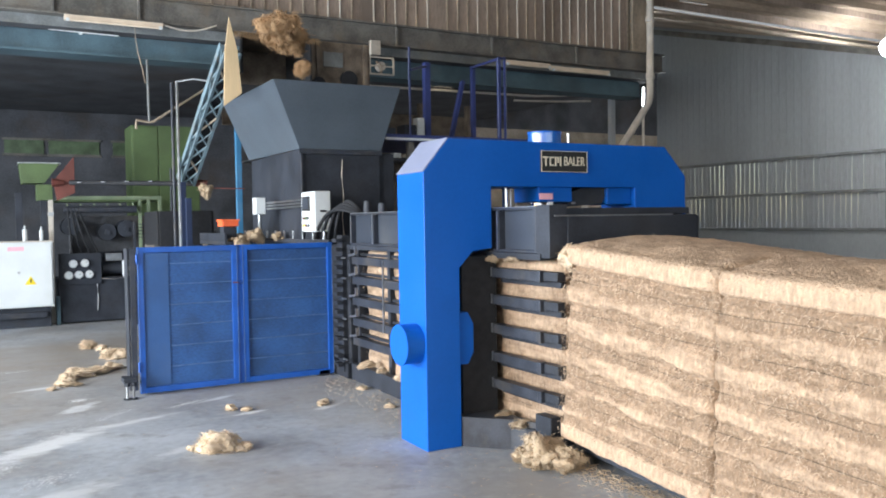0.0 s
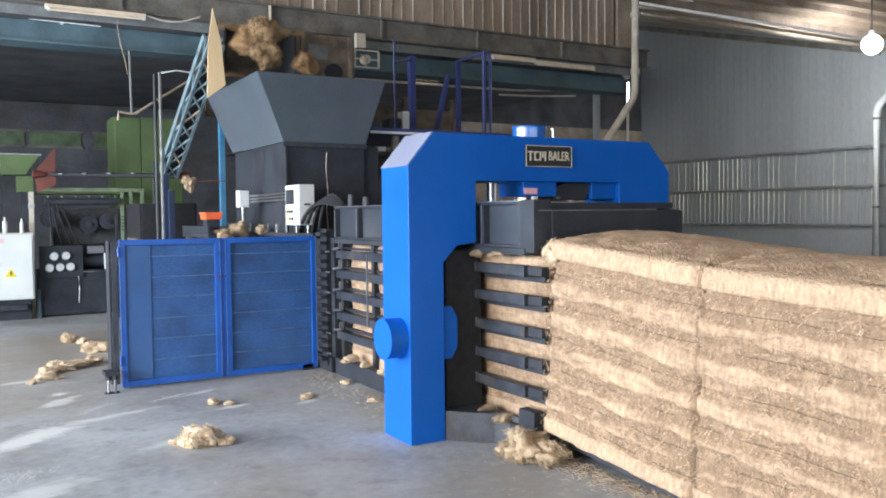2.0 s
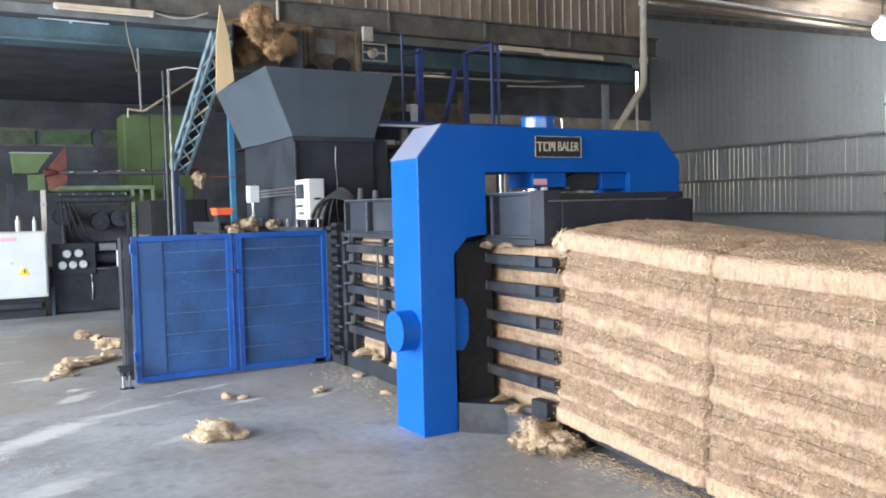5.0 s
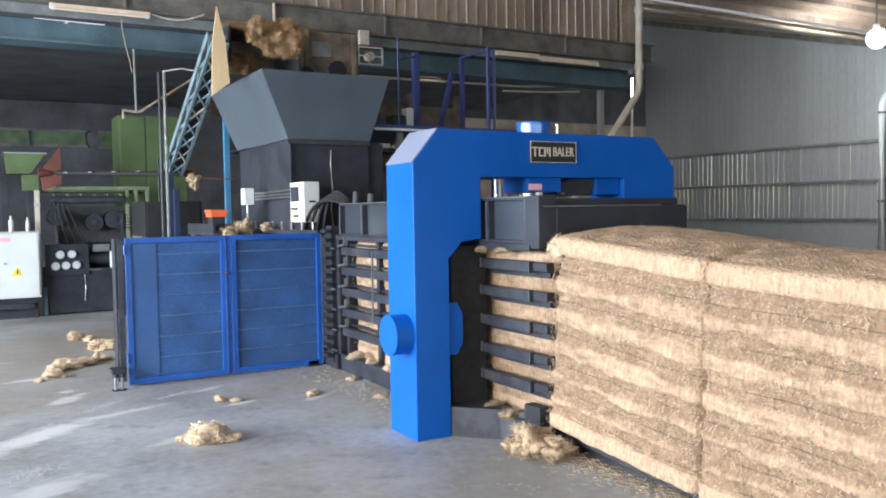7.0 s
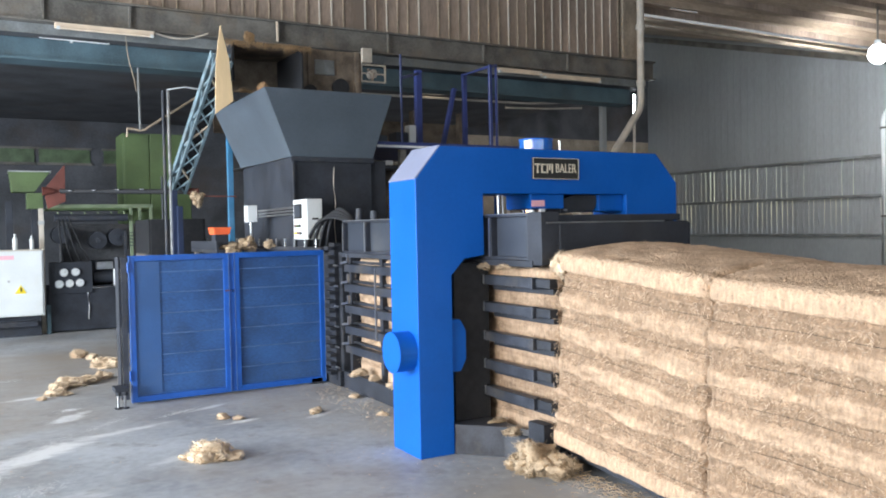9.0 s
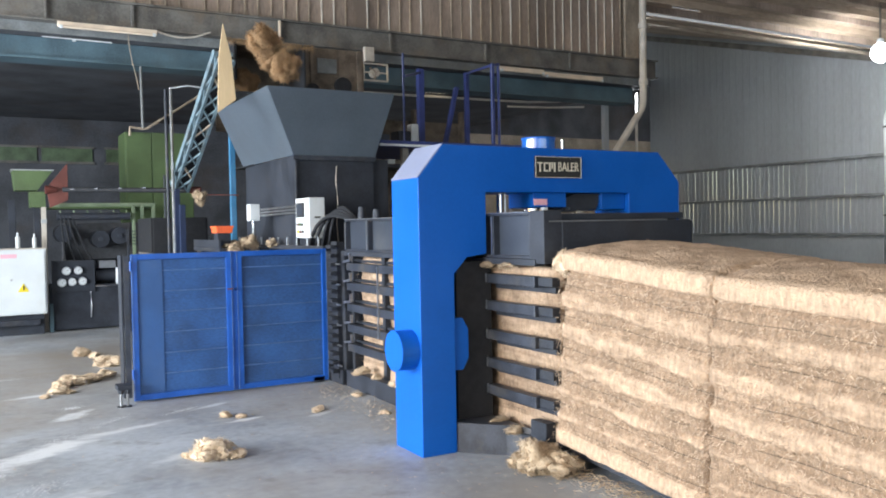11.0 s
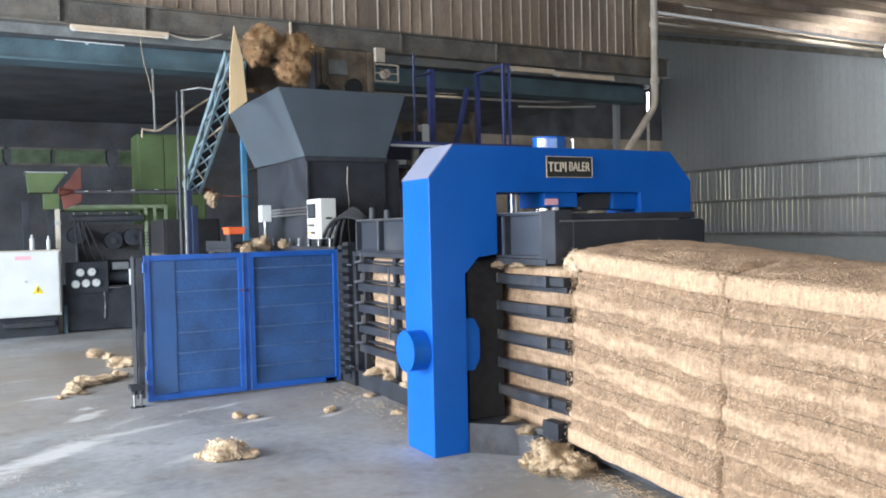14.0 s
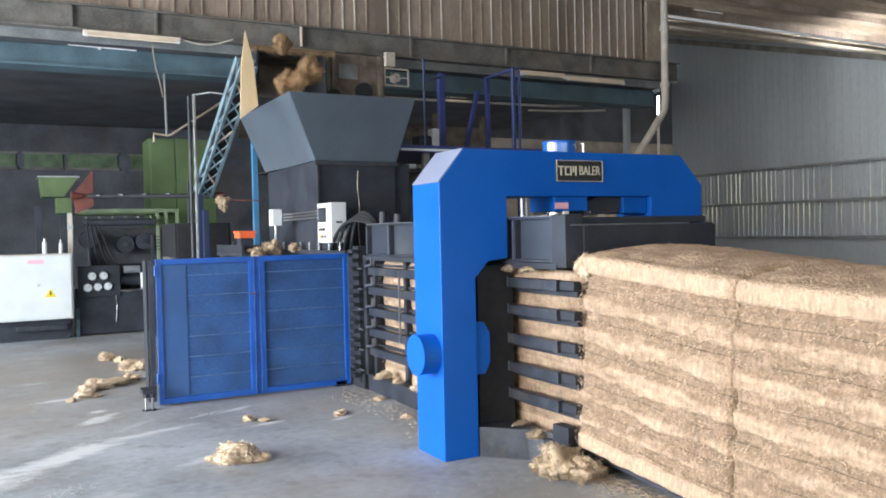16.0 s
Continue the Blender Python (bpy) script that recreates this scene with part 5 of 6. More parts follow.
# ---- background machines ----
def power_pack():
    c = thing("power_cabinet", "white electrical cabinet with a yellow warning triangle", "cabinet")
    b = part("body", box(-0.35, 0.905, 14.1, 14.55, 0.32, 1.32, 0.012), WHITE, c)
    part("door", box(-0.32, 0.88, 14.085, 14.1, 0.35, 1.29, 0.004), WHITE, c)
    part("top_sheet", box(-0.36, 0.915, 14.08, 14.57, 1.32, 1.335, 0.003), PIPE_WHITE, c)
    part("warning_triangle", prism([(0.50, 0.67), (0.66, 0.67), (0.58, 0.80)], 14.08, 14.085), YELLOW, c, "yellow warning triangle")
    part("triangle_mark", prism([(0.57, 0.70), (0.59, 0.70), (0.595, 0.76), (0.575, 0.76)], 14.076, 14.08), INK, c)
    part("sticker", box(0.28, 0.5, 14.08, 14.085, 1.19, 1.25, 0), PINK, c, "pale pink label strip")
    part("lock", rod((0.42, 14.07, 0.86), (0.42, 14.09, 0.86), 0.018, 10), STEEL, c)
    part("plinth", box(-0.3, 0.86, 14.2, 14.5, 0.0, 0.32, 0.006), BLACK, c)
    part("shelf", box(0.1, 0.8, 14.08, 14.3, 0.16, 0.24, 0.005), BAR, c)
    for x, h, r in ((0.53, 0.24, 0.035), (0.76, 0.22, 0.03)):
        t = thing("bottle", "small white bottle standing on the cabinet", "bottle", "bottles on the cabinet")
        part("bottle_body", rod((x, 14.3, 1.335), (x, 14.3, 1.335 + h * 0.75), r, 14), WHITE, t)
        part("neck", rod((x, 14.3, 1.335 + h * 0.75), (x, 14.3, 1.335 + h), r * 0.45, 10), WHITE, t)
    p = thing("hydraulic_power_pack", "black hydraulic power unit with round pressure gauges", "power unit")
    part("tank", box(0.97, 2.25, 14.35, 15.2, 0.02, 0.72, 0.012), BLACK, p)
    part("gauge_panel", box(0.99, 1.62, 14.31, 14.35, 0.62, 1.12, 0.006), BLACK, p)
    for x, z in ((1.20, 0.955), (1.37, 0.96), (1.13, 0.775), (1.28, 0.78), (1.43, 0.785)):
        g = part("gauge", rod((x, 14.27, z), (x, 14.31, z), 0.066, 24), STEEL, p)
        part("dial", rod((x, 14.266, z), (x, 14.27, z), 0.054, 24), WHITE, g)
        part("needle", bar((x, 14.262, z), (x + 0.03, 14.262, z + 0.025), 0.006, 0.003), INK, g)
    part("pump", rod((1.65, 14.55, 0.86), (2.05, 14.55, 0.86), 0.11, 20), BAR, p)
    part("motor", rod((1.65, 14.85, 0.95), (2.2, 14.85, 0.95), 0.17, 24), BLACK, p)
    part("filter", rod((2.0, 14.42, 0.72), (2.0, 14.42, 0.98), 0.05, 16), WHITE, p)
    part("valve_block", box(1.7, 1.95, 14.4, 14.55, 0.98, 1.1, 0.006), STEEL, p)
    part("pipe", tube([(1.62, 14.33, 0.70), (1.8, 14.33, 0.69), (2.02, 14.36, 0.72), (2.05, 14.4, 0.85)], 0.014), CHROME, p)
    part("hose", tube([(1.55, 14.33, 0.62), (1.56, 14.32, 0.4), (1.55, 14.34, 0.2)], 0.008), STEEL, p)
    part("foot", box(0.94, 1.0, 14.3, 14.4, 0, 0.45, 0.003), TEAL, p)


def fibre_machine():
    m = thing("fibre_opening_machine", "old green fibre machine with a funnel and shaft", "machine")
    part("table_rail", box(1.0, 2.62, 14.5, 14.56, 1.98, 2.04, 0.005), PALE_GREEN, m)
    part("table_top", box(1.0, 2.62, 14.57, 15.2, 1.95, 1.98, 0.005), GREEN, m)
    for x in (2.24, 2.38, 2.56):
        part("leg", box(x, x + 0.05, 14.5, 14.55, 0.0, 1.98, 0.004), PALE_GREEN, m)
    part("white_leg", box(0.88, 0.95, 14.48, 14.55, 0.0, 1.98, 0.004), PIPE_WHITE, m)
    part("leg_collar", box(0.87, 0.96, 14.47, 14.56, 1.72, 1.78, 0.004), STEEL, m)
    f = part("funnel", prism([(0.49, 2.55), (1.06, 2.55), (0.84, 2.24), (0.52, 2.24)], 14.5, 15.0, 0.004), GREEN, m)
    part("funnel_rim", box(0.47, 1.08, 14.48, 15.02, 2.55, 2.57, 0.003), STEEL, f)
    part("funnel_neck", box(0.72, 0.95, 14.48, 14.8, 1.97, 2.22, 0.006), GREEN, m)
    part("red_guard", prism([(0.95, 2.26), (1.26, 2.66), (1.26, 2.08), (1.0, 1.96)], 14.3, 14.33, 0.003), RED, m, "rusty red triangular guard")
    part("guard_cone", rod((0.93, 14.28, 2.24), (1.1, 14.28, 2.24), 0.07, 12, 0.03), RED, m)
    part("shaft", rod((1.1, 13.2, 2.19), (2.80, 12.2, 2.14), 0.035, 12), RUBBER, m)
    for i in range(5):
        x = 1.2 + i * 0.3
        y = 13.2 - (x - 1.1) * 0.588
        part("shaft_collar", bar((x, y - 0.04, 2.19), (x + 0.05, y - 0.07, 2.19), 0.07, 0.015), BAR, m)
    part("red_coupling", rod((2.70, 12.24, 2.15), (2.84, 12.18, 2.14), 0.05, 12), RED, m)
    part("thin_shaft", rod((2.5, 11.05, 2.03), (3.05, 10.95, 2.02), 0.008, 8), RED, m)
    for i in range(6):
        x = 1.15 + i * 0.2
        part("nozzle", rod((x, 14.5, 1.92), (x + 0.02, 14.48, 1.84), 0.012, 8), PALE_GREEN, m)
    part("cabinet", box(1.25, 2.4, 14.9, 15.6, 0.7, 1.72, 0.01), DARK_WALL, m)
    part("dark_frame", box(0.42, 0.52, 14.6, 14.7, 0, 2.1, 0.004), BLACK, m)
    part("dark_frame", box(0.78, 0.86, 14.6, 14.7, 0, 2.0, 0.004), BLACK, m)
    for k in range(4):
        part("hose", tube(arc((1.15 + 0.05 * k, 14.4, 1.85), (1.25 + 0.12 * k, 14.5, 1.1), -0.2 + 0.05 * k), 0.014), RUBBER, m)
    for k in range(5):
        part("grille_bar", box(2.0, 2.75, 13.6, 13.63, 1.36 + 0.05 * k, 1.375 + 0.05 * k, 0), BAR, m)
    for x in (2.02, 2.3, 2.72):
        part("grille_leg", box(x, x + 0.03, 13.58, 13.64, 0, 1.6, 0), BAR, m)
    part("drum", rod((1.35, 14.75, 0.0), (1.35, 14.75, 0.02), 0.2, 20), BLACK, m)
    # round housings and hubs added to fill the murk under the table
    for k, (x, z) in enumerate(((1.75, 1.45), (2.05, 1.5), (1.2, 1.55))):
        part("filler_housing", rod((x, 14.55, z), (x, 14.9, z), 0.14, 18), BLACK, m)
        part("hub", rod((x, 14.52, z), (x, 14.56, z), 0.04, 12), BAR, m)
    part("feed_roller", rod((1.1, 14.45, 1.82), (2.2, 14.45, 1.82), 0.06, 16), BAR, m)
    for x in (2.66, 2.72, 2.84):
        part("upright_pipe", rod((x, 13.9, 0), (x, 13.9, 2.2 + x * 0.1), 0.018, 8), PALE_GREEN if x > 2.8 else BAR, m)
    g = thing("green_cabinet", "tall faded green sheet-metal cabinet at the back", "cabinet")
    part("door", box(2.29, 2.70, 15.2, 15.24, 1.2, 3.27, 0.006), GREEN, g)
    part("door", box(2.715, 3.4, 15.2, 15.24, 1.2, 3.30, 0.006), GREEN, g)
    part("carcass", box(2.27, 3.42, 15.24, 16.0, 0.0, 3.3, 0.008), GREEN, g)
    r = thing("dust_collector", "dark rusty dust collector in the gloom", "machine")
    part("drum", rod((4.6, 12.9, 0), (4.6, 12.9, 3.3), 0.55, 24), RUST, r)
    part("cone", rod((4.6, 12.9, 3.3), (4.6, 12.9, 3.85), 0.55, 24, 0.15), RUST, r)
    part("duct", box(3.7, 4.4, 12.6, 12.9, 3.3, 3.8, 0.01), RUST, r)
    s = thing("press_rack", "rust-brown steel rack behind the platform", "rack")
    for x in (6.2, 7.0, 8.0):
        part("upright", box(x, x + 0.14, 13.4, 13.54, 0, 3.7, 0.004), DARK_RUST, s)
    part("back_sheet", box(6.2, 8.14, 13.56, 13.6, 0.3, 3.5, 0.004), DARK_RUST, s)
    part("shelf", box(6.2, 8.14, 13.0, 13.54, 2.6, 2.66, 0.004), BAR, s)
    part("white_part", box(6.35, 6.5, 13.2, 13.35, 2.66, 3.0, 0.02), WHITE, s)
    part("white_part", box(6.55, 6.9, 13.05, 13.3, 2.66, 2.74, 0.02), PIPE_WHITE, s)


def rods_and_wires():
    for x, z in ((2.341, 3.54), (2.41, 3.57)):
        p = thing("tall_rod", "tall thin dark steel rod standing behind the gate", "rod", "tall rods")
        part("rod_line", rod((x, 12.0, 0), (x, 12.0, z), 0.022, 10), STEEL if x > 2.4 else BAR, p)
        part("foot", rod((x, 12.0, 0), (x, 12.0, 0.03), 0.06, 12), BAR, p)
    a = thing("rod_stay", "thin bent steel stay tied to the conveyor", "rod")
    part("stay_line", tube([(2.41, 12.0, 3.56), (2.6, 11.8, 3.58), (2.85, 11.5, 3.5)], 0.012), STEEL, a)
    d = thing("drop_pipe", "thin pipe hanging from the teal beam", "pipe")
    part("pipe_line", rod((2.063, 12.2, 3.0), (2.054, 12.2, 3.87), 0.018, 10), GIRT, d)
    part("branch", tube([(1.885, 12.2, 2.9), (1.89, 12.2, 3.02), (2.06, 12.2, 3.0), (2.12, 12.2, 3.01), (2.91, 12.2, 3.55), (2.99, 12.25, 3.68)], 0.018), PALE_RUST, d)
    w = thing("hanging_wire", "loose pale wire hanging under the upper floor", "cable")
    part("wire_line", tube([(1.86, 11.95, 4.38), (1.87, 11.95, 4.1), (1.9, 11.95, 3.9), (1.96, 11.95, 3.65), (1.98, 11.95, 3.5), (2.0, 11.95, 3.52)], 0.006), PALE_RUST, w)
    w = thing("sagging_cable", "pale cable sagging along the steel beam", "cable")
    part("cable_line", tube(arc((2.22, 11.84, 4.30), (2.95, 11.84, 4.36), -0.08), 0.012), PIPE_WHITE, w)
    for pts, r in (([(5.3, 12.9, 3.85), (8.0, 12.9, 3.87), (9.22, 12.9, 3.885), (11.05, 12.9, 4.03)], 0.022), ([(8.84, 13.1, 3.81), (9.8, 13.1, 3.84), (10.69, 13.1, 3.90)], 0.018)):
        w = thing("conduit_run", "dusty conduit hung under the upper floor", "conduit", "conduits")
        part("conduit_line", tube(pts, r), PIPE_WHITE, w)
        for x, y, z in (pts[0], pts[-1]):
            part("hanger", bar((x, y, z), (x, y, 4.2), 0.012, 0.012), DARK_BEAM, w)


def fluorescent(x0, x1, y, z, lit, label):
    t = thing("tube_light", label, "light", "tube lights")
    part("housing", box(x0, x1, y, y + 0.07, z + 0.005, z + 0.075, 0.006), TUBE_OFF, t)
    part("tube", rod((x0 + 0.04, y - 0.02, z - 0.0), (x1 - 0.04, y - 0.02, z - 0.0), 0.018, 10), TUBE_ON if lit else TUBE_OFF, t)
    for x in (x0 + 0.03, x1 - 0.05):
        part("end_cap", box(x - 0.01, x + 0.03, y - 0.04, y + 0.001, z - 0.02, z + 0.02, 0.003), WHITE, t)
    for x in (x0 + (x1 - x0) * 0.2, x0 + (x1 - x0) * 0.8):
        part("hanger", bar((x, y + 0.03, z + 0.075), (x, y + 0.03, 4.32), 0.015, 0.015), RUST, t)


def lamps_and_pipes():
    fluorescent(0.975, 2.215, 11.80, 4.235, False, "unlit dusty tube light under the steel beam")
    fluorescent(7.9, 8.85, 11.93, 4.225, False, "unlit dusty tube light under the steel beam")
    fluorescent(8.86, 10.2, 11.93, 4.195, False, "unlit dusty tube light under the steel beam")
    t = thing("thin_tube_light", "slim lit tube light on the teal beam", "light")
    part("tube", rod((0.82, 12.3, 4.20), (1.70, 12.3, 4.19), 0.008, 8), TUBE_ON, t)
    part("clip", box(1.2, 1.24, 12.3, 12.35, 4.17, 4.22, 0.002), WHITE, t)
    t = thing("upright_tube_light", "lit upright tube light beside the drain pipe", "light")
    part("tube", rod((12.92, 14.0, 3.98), (12.93, 14.0, 4.45), 0.022, 10), TUBE_BRIGHT, t)
    part("stand", rod((12.90, 14.0, 0), (12.92, 14.0, 3.98), 0.03, 10), PIPE_WHITE, t)
    t = thing("ceiling_panel_light", "warm yellowish panel light under the upper floor", "light")
    part("frame", box(6.92, 7.42, 12.63, 12.95, 3.935, 3.955, 0.003), BAR, t)
    part("diffuser", box(6.94, 7.40, 12.65, 12.93, 3.93, 3.935, 0), WARM_PANEL, t)
    part("hanger", bar((7.17, 12.79, 3.955), (7.17, 12.79, 4.20), 0.015, 0.015), DARK_BEAM, t)
    p = thing("drain_pipe", "dusty white drain pipe bent under the upper floor", "pipe")
    part("pipe_line", tube([(11.01, 11.72, 7.0), (11.0, 11.72, 5.0), (10.99, 11.72, 3.9), (10.98, 11.72, 3.80), (10.95, 11.72, 3.70), (10.87, 11.72, 3.59), (10.36, 11.72, 2.95), (9.8, 11.72, 2.22), (9.45, 11.72, 1.8), (9.35, 11.72, 1.6), (9.35, 11.72, 0)], 0.066, 16), PIPE_WHITE, p, smooth=True)
    for z in (4.15, 5.2):
        part("collar", rod((10.995, 11.72, z), (10.995, 11.72, z + 0.1), 0.085, 16), PIPE_WHITE, p)
    b = thing("beam_bracket", "short pale bracket on the steel beam", "bracket")
    part("plate", box(3.955, 3.985, 11.84, 11.866, 4.35, 4.64, 0.003), TUBE_OFF, b)
    f = thing("wall_fan", "small framed fan on a pale post under the beam", "fan")
    part("post", box(5.32, 5.48, 11.8, 11.9, 4.15, 4.37, 0.006), PIPE_WHITE, f)
    for a, b_ in (((5.31, 3.86), (5.72, 3.86)), ((5.31, 4.12), (5.72, 4.12)), ((5.31, 3.86), (5.31, 4.12)), ((5.72, 3.86), (5.72, 4.12))):
        part("frame_bar", bar((a[0], 11.85, a[1]), (b_[0], 11.85, b_[1]), 0.025, 0.025), PIPE_WHITE, f)
    part("motor", rod((5.52, 11.85, 3.99), (5.52, 11.97, 3.99), 0.07, 16), PIPE_WHITE, f)
    part("motor_bar", bar((5.31, 11.87, 3.99), (5.72, 11.87, 3.99), 0.03, 0.02), PIPE_WHITE, f)
    for k in range(3):
        th = 2.1 * k + 0.4
        part("blade", bar((5.52, 11.87, 3.99), (5.52 + 0.12 * math.cos(th), 11.87, 3.99 + 0.12 * math.sin(th)), 0.07, 0.006), RUST, f)
    l = thing("flood_lamp", "bright white flood lamp hanging from the roof", "lamp")
    part("lamp_body", rod((16.98, 10.86, 5.12), (16.98, 10.86, 5.4), 0.12, 20, 0.06), WHITE, l)
    # lens drawn wide, the lamp's glare put into its shape
    part("lens_glare", rod((16.80, 10.73, 5.06), (16.97, 10.84, 5.10), 0.21, 28), LAMP_ON, l)
    part("hanger", rod((16.98, 10.86, 5.4), (16.98, 10.86, 6.12), 0.02, 10), DARK_BEAM, l)


def back_windows():
    for i, (x0, x1) in enumerate(((-2.2, -1.1), (-0.9, 0.25), (0.42, 1.22), (1.32, 2.4), (2.7, 3.6))):
        w = tagged(new(f"window_{i + 1}"), "dusty green glazed strip window in the back wall", "window", kind="structure")
        part("pane", box(x0, x1, 20.96, 20.975, 3.22, 3.52, 0), GLASS_GREEN, w)
        part("sill", box(x0 - 0.04, x1 + 0.04, 20.93, 20.995, 3.16, 3.22, 0.004), DARK_BEAM, w)
        part("head", box(x0 - 0.04, x1 + 0.04, 20.93, 20.995, 3.52, 3.57, 0.004), DARK_BEAM, w)


power_pack()
fibre_machine()
rods_and_wires()
lamps_and_pipes()
back_windows()


# ---- fibre carried over the conveyor and falling into the hopper ----
CARRIED = []


def clump(radius, brown, seed, seen):
    """A loose clump; seen: where it rides and drops in the plane of the hopper mouth, as (seconds, x, z)."""
    ob = part("fibre_clump", tuft(radius, seed + 100, 3600, 4, 1.0, 0.17), FIBRE_BROWN if brown else FIBRE_MID, smooth=True)
    tagged(ob, "ragged brown clump of fibre dropping into the hopper" if brown else "ragged pale clump of fibre dropping into the hopper", "fibre clump", "carried fibre clumps")
    rnd = random.Random(seed)
    t0, x0, z0 = seen[0]
    # up inside the dark hood, then over the cross belt
    way = [(t0 - 0.8, 3.42, 10.85, 2.41 + 0.75 * radius), (t0 - 0.5, 3.2, 10.9, 3.1), (t0 - 0.2, 3.1, 10.5, 3.6)]
    way += [(t, x, 9.3, z) for t, x, z in seen]
    t, x, z = seen[-1]
    mid = 3.6 + rnd.uniform(-0.08, 0.08)
    way += [(t + 0.1, x + 0.1 * (mid - x), 9.32, z - 0.16), (t + 0.2, x + 0.45 * (mid - x), 9.42, z - 0.42), (t + 0.3, x + 0.9 * (mid - x), 9.6, z - 0.78),
            (t + 0.5, mid, 9.85, 1.9 + rnd.uniform(-0.2, 0.2))]
    rows, spin = [], rnd.uniform(-60, 60)
    axis = rnd.uniform(-40, 40)
    inside = [w for w in way if 0 < w[0] < 16]

    def at(t):
        if t <= way[0][0]:
            return way[0][1:]
        for a, b in zip(way, way[1:]):
            if a[0] <= t <= b[0]:
                k = (t - a[0]) / (b[0] - a[0])
                return tuple(p + (q - p) * k for p, q in zip(a[1:], b[1:]))
        return way[-1][1:]
    for t, *p in [(0.0, *at(0.0))] + inside + [(16.0, *at(16.0))]:
        turn = max(0.0, min(t - way[0][0], way[-1][0] - way[0][0]))
        rows.append((t, pose(*p, axis * 0.3 * turn, 10 * turn, spin * 0.4 * turn)))
    CARRIED.append((ob, rows))


clump(0.241, 1, 61, [(0.0, 3.08, 3.75), (0.3, 3.2, 3.55)])
clump(0.101, 1, 62, [(0.0, 3.31, 3.35)])
clump(0.094, 0, 63, [(0.45, 3.44, 3.64), (0.6, 3.52, 3.47)])
clump(0.121, 1, 64, [(0.7, 3.25, 3.68), (0.9, 3.37, 3.58), (1.2, 3.45, 3.44)])
clump(0.181, 0, 65, [(1.0, 2.77, 3.68), (1.2, 2.99, 3.68), (1.5, 2.99, 3.68), (1.8, 3.0, 3.66), (2.1, 3.08, 3.64), (2.4, 3.13, 3.65), (2.55, 3.15, 3.51), (2.7, 3.28, 3.37)])
clump(0.134, 1, 66, [(1.1, 3.15, 3.61), (1.2, 3.41, 3.5), (1.35, 3.47, 3.36)])
clump(0.147, 1, 67, [(1.3, 3.07, 3.59), (1.5, 3.35, 3.44)])
clump(0.134, 1, 68, [(1.6, 3.24, 3.62), (1.8, 3.46, 3.51), (2.0, 3.52, 3.36)])
clump(0.168, 0, 69, [(1.6, 2.9, 3.66), (1.8, 3.03, 3.49), (2.1, 3.07, 3.43), (2.4, 3.06, 3.43), (2.55, 3.08, 3.27)])
clump(0.161, 1, 70, [(2.1, 2.96, 3.66), (2.4, 3.22, 3.7), (2.55, 3.19, 3.61), (2.7, 3.24, 3.37)])
clump(0.114, 1, 71, [(2.4, 3.02, 3.61), (2.7, 3.08, 3.63), (2.85, 3.15, 3.51), (3.0, 3.24, 3.28)])
clump(0.087, 0, 72, [(2.4, 2.7, 3.72), (2.7, 2.75, 3.76), (3.0, 2.8, 3.74), (3.3, 2.88, 3.52), (3.45, 2.9, 3.26)])
clump(0.080, 1, 73, [(2.8, 3.07, 3.64), (3.0, 3.11, 3.6), (3.3, 3.15, 3.57), (3.5, 3.17, 3.3)])
clump(0.060, 0, 74, [(3.6, 2.84, 3.54), (3.9, 2.9, 3.35)])
clump(0.040, 0, 75, [(3.7, 2.8, 3.56), (3.9, 2.84, 3.6), (4.2, 2.86, 3.61), (4.5, 2.92, 3.35)])
clump(0.16, 1, 12, [(4.6, 2.83, 3.7), (4.8, 2.98, 3.68), (5.0, 3.12, 3.48)])
clump(0.2, 1, 13, [(4.7, 2.73, 3.7), (5.1, 2.99, 3.69), (5.5, 3.15, 3.49)])
clump(0.15, 0, 14, [(5.2, 2.73, 3.7), (5.6, 2.99, 3.7), (5.9, 3.19, 3.47)])
clump(0.214, 1, 76, [(6.0, 2.96, 3.58), (6.3, 3.23, 3.6), (6.5, 3.27, 3.56), (6.7, 3.3, 3.38)])
clump(0.174, 1, 77, [(5.9, 2.96, 3.58), (6.2, 3.19, 3.44), (6.35, 3.24, 3.32)])
clump(0.174, 1, 78, [(6.2, 2.96, 3.55), (6.5, 3.25, 3.38), (6.6, 3.27, 3.26)])
clump(0.188, 1, 79, [(6.4, 2.96, 3.59), (6.7, 3.23, 3.65), (6.9, 3.25, 3.62), (7.1, 3.18, 3.44), (7.2, 3.17, 3.29)])
clump(0.147, 0, 80, [(6.7, 2.84, 3.64), (6.9, 2.98, 3.66), (7.1, 2.91, 3.58), (7.3, 2.98, 3.48), (7.45, 2.98, 3.31)])
clump(0.127, 1, 81, [(6.9, 3.22, 3.66), (7.1, 3.36, 3.64), (7.3, 3.43, 3.67), (7.5, 3.44, 3.61), (7.7, 3.5, 3.39)])
clump(0.174, 1, 82, [(7.0, 3.08, 3.58), (7.1, 3.15, 3.5), (7.3, 3.26, 3.47), (7.4, 3.29, 3.29)])
clump(0.188, 1, 83, [(7.3, 2.95, 3.68), (7.5, 3.02, 3.62), (7.7, 3.02, 3.59), (7.9, 3.06, 3.51), (8.1, 3.05, 3.38)])
clump(0.161, 1, 84, [(7.5, 2.99, 3.61), (7.7, 2.99, 3.43), (7.9, 3.07, 3.39)])
clump(0.060, 1, 85, [(8.5, 2.75, 3.74), (8.7, 2.81, 3.63), (8.9, 2.87, 3.36)])
clump(0.060, 0, 86, [(8.7, 2.75, 3.75), (8.9, 2.78, 3.75), (9.1, 2.78, 3.78), (9.3, 2.87, 3.68), (9.5, 3.0, 3.42)])
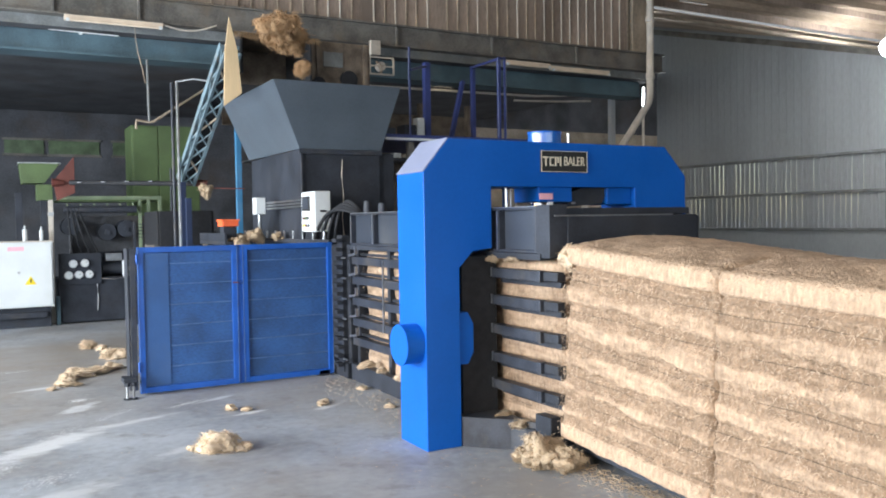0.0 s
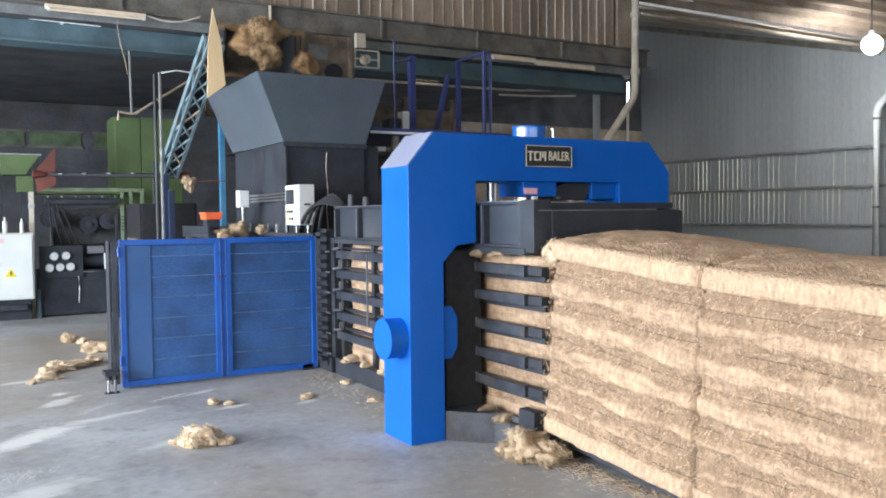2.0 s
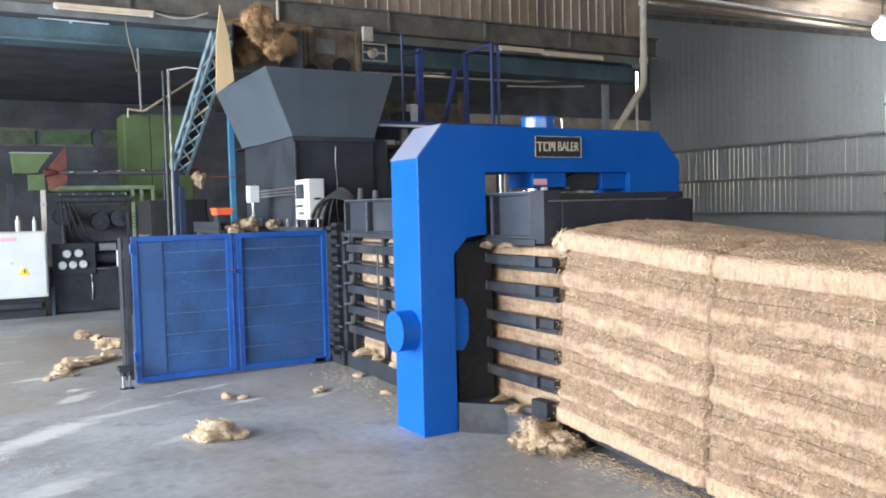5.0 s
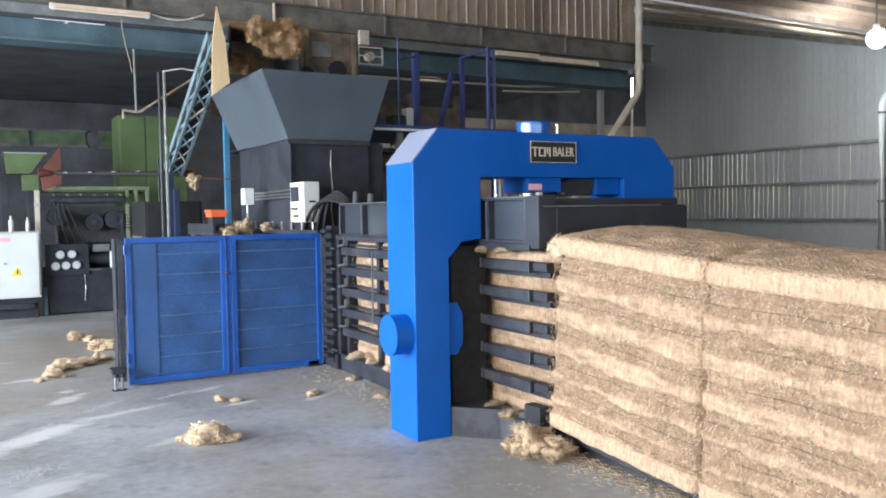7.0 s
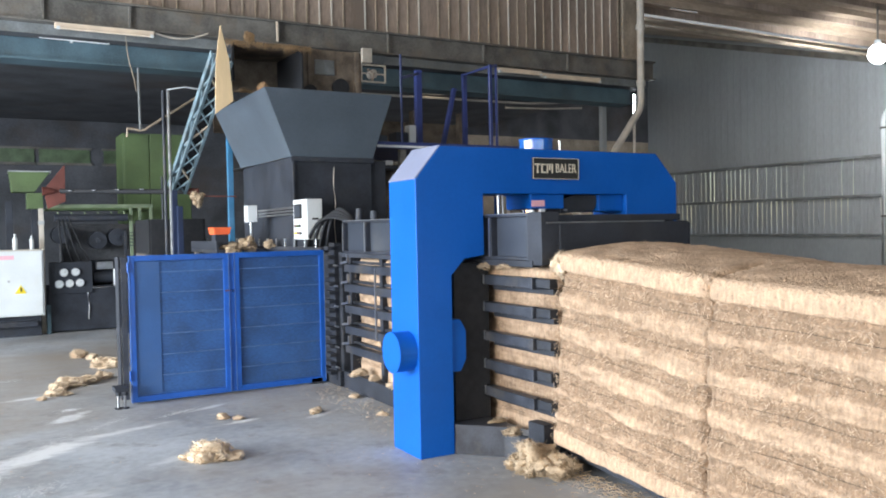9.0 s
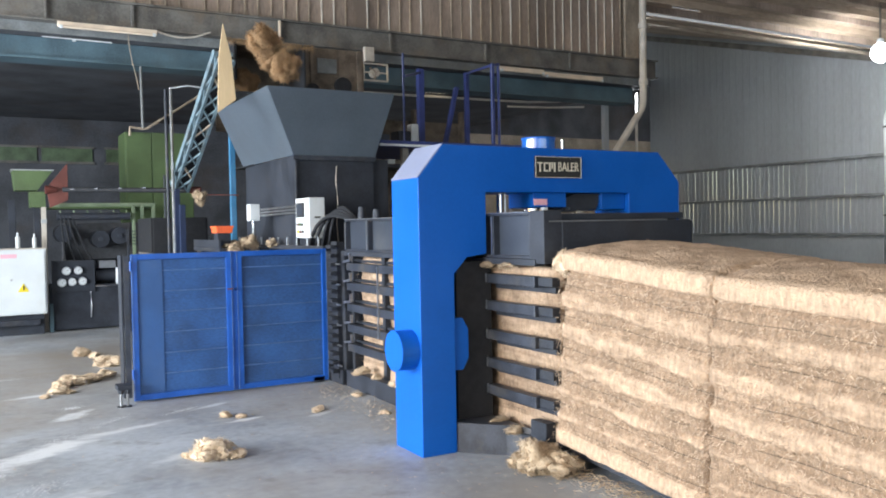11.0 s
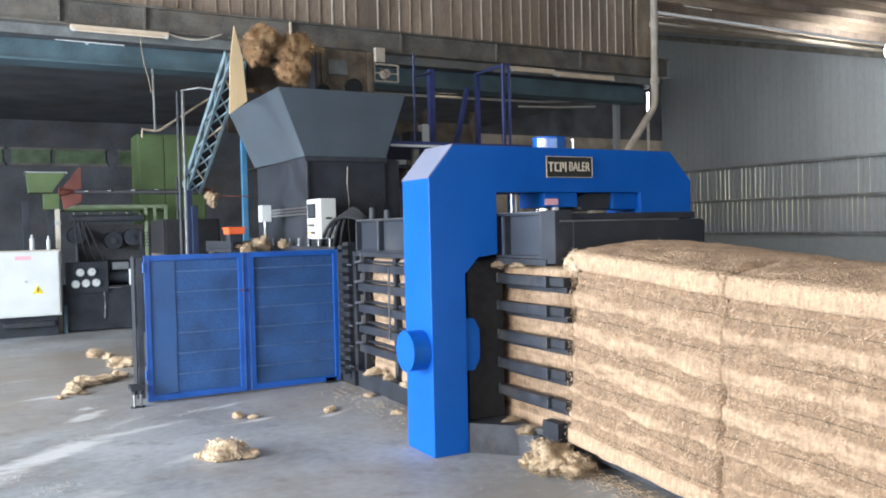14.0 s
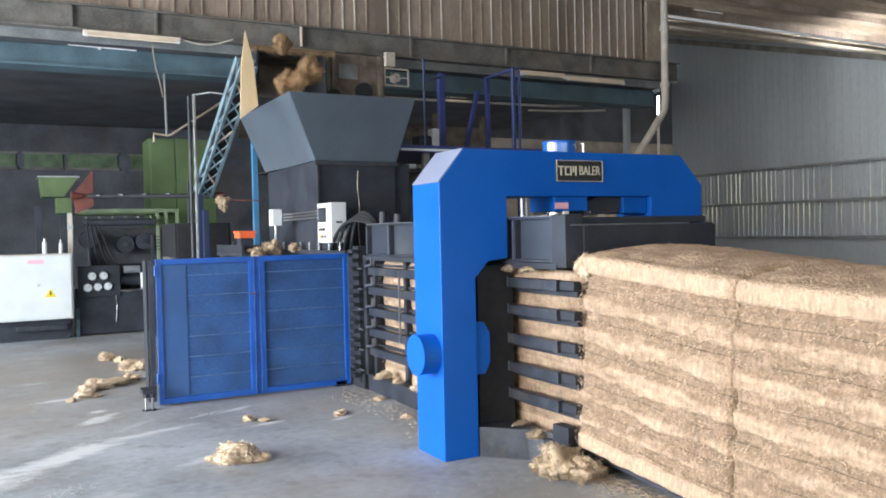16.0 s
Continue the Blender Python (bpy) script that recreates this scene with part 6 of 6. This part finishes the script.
clump(0.15, 0, 25, [(9.4, 2.79, 3.76), (9.7, 3.04, 3.74), (9.95, 3.16, 3.5)])
clump(0.19, 1, 26, [(9.8, 2.7, 3.72), (10.2, 2.96, 3.74), (10.5, 3.15, 3.5)])
clump(0.17, 1, 27, [(10.3, 2.69, 3.69), (10.7, 2.98, 3.71), (11.0, 3.17, 3.46)])
clump(0.188, 1, 87, [(11.0, 2.92, 3.73), (11.3, 3.18, 3.7), (11.6, 3.22, 3.71), (11.9, 3.28, 3.73), (12.2, 3.31, 3.6), (12.35, 3.38, 3.37)])
clump(0.101, 1, 88, [(11.1, 3.15, 3.59), (11.3, 3.17, 3.31)])
clump(0.121, 1, 89, [(11.3, 3.18, 3.56), (11.6, 3.24, 3.34)])
clump(0.087, 0, 90, [(11.1, 3.29, 3.74), (11.3, 3.45, 3.71), (11.6, 3.51, 3.72), (11.9, 3.59, 3.62), (12.1, 3.63, 3.38)])
clump(0.134, 1, 91, [(11.3, 2.84, 3.66), (11.6, 3.05, 3.67), (11.9, 3.14, 3.67), (12.2, 3.52, 3.51), (12.35, 3.59, 3.35)])
clump(0.214, 1, 92, [(11.8, 2.86, 3.71), (12.0, 3.04, 3.67), (12.2, 3.31, 3.53), (12.5, 3.45, 3.4)])
clump(0.161, 1, 93, [(12.1, 2.87, 3.69), (12.5, 2.98, 3.74), (12.8, 2.99, 3.72), (13.1, 3.0, 3.77), (13.4, 3.06, 3.77), (13.7, 3.08, 3.65), (14.0, 3.15, 3.41)])
clump(0.134, 1, 94, [(12.4, 3.08, 3.72), (12.5, 3.21, 3.72), (12.8, 3.2, 3.71), (13.0, 3.28, 3.6), (13.1, 3.33, 3.51), (13.2, 3.35, 3.34)])
clump(0.208, 1, 95, [(13.1, 2.79, 3.69), (13.4, 2.88, 3.71), (13.7, 3.15, 3.62), (14.0, 3.17, 3.64), (14.15, 3.18, 3.38)])
clump(0.174, 1, 96, [(13.7, 2.68, 3.7), (14.0, 2.79, 3.75), (14.3, 3.08, 3.71), (14.6, 3.25, 3.55), (14.75, 3.28, 3.32)])
clump(0.147, 1, 97, [(14.1, 2.65, 3.74), (14.3, 2.81, 3.74), (14.6, 2.9, 3.72), (14.9, 3.12, 3.57), (15.0, 3.15, 3.34)])
clump(0.161, 1, 98, [(14.4, 2.68, 3.79), (14.6, 2.77, 3.75), (14.9, 2.92, 3.59), (15.0, 2.94, 3.36)])
clump(0.161, 0, 99, [(14.7, 2.66, 3.76), (14.9, 2.76, 3.75), (15.2, 3.09, 3.7), (15.5, 3.26, 3.56), (15.6, 3.28, 3.35)])
clump(0.147, 1, 100, [(15.0, 2.68, 3.76), (15.2, 2.83, 3.82), (15.5, 2.92, 3.71), (15.8, 3.1, 3.58), (16.0, 3.2, 3.46)])
clump(0.101, 1, 101, [(15.1, 2.7, 3.68), (15.2, 2.74, 3.46), (15.3, 2.73, 3.26)])
clump(0.147, 1, 102, [(15.3, 2.68, 3.75), (15.5, 2.82, 3.78), (15.8, 2.97, 3.6), (16.0, 2.95, 3.31)])
clump(0.107, 0, 103, [(15.6, 2.75, 3.77), (16.0, 2.89, 3.75)])


def motions():
    for ob, rows in CARRIED:
        walk(ob, rows)


motions()
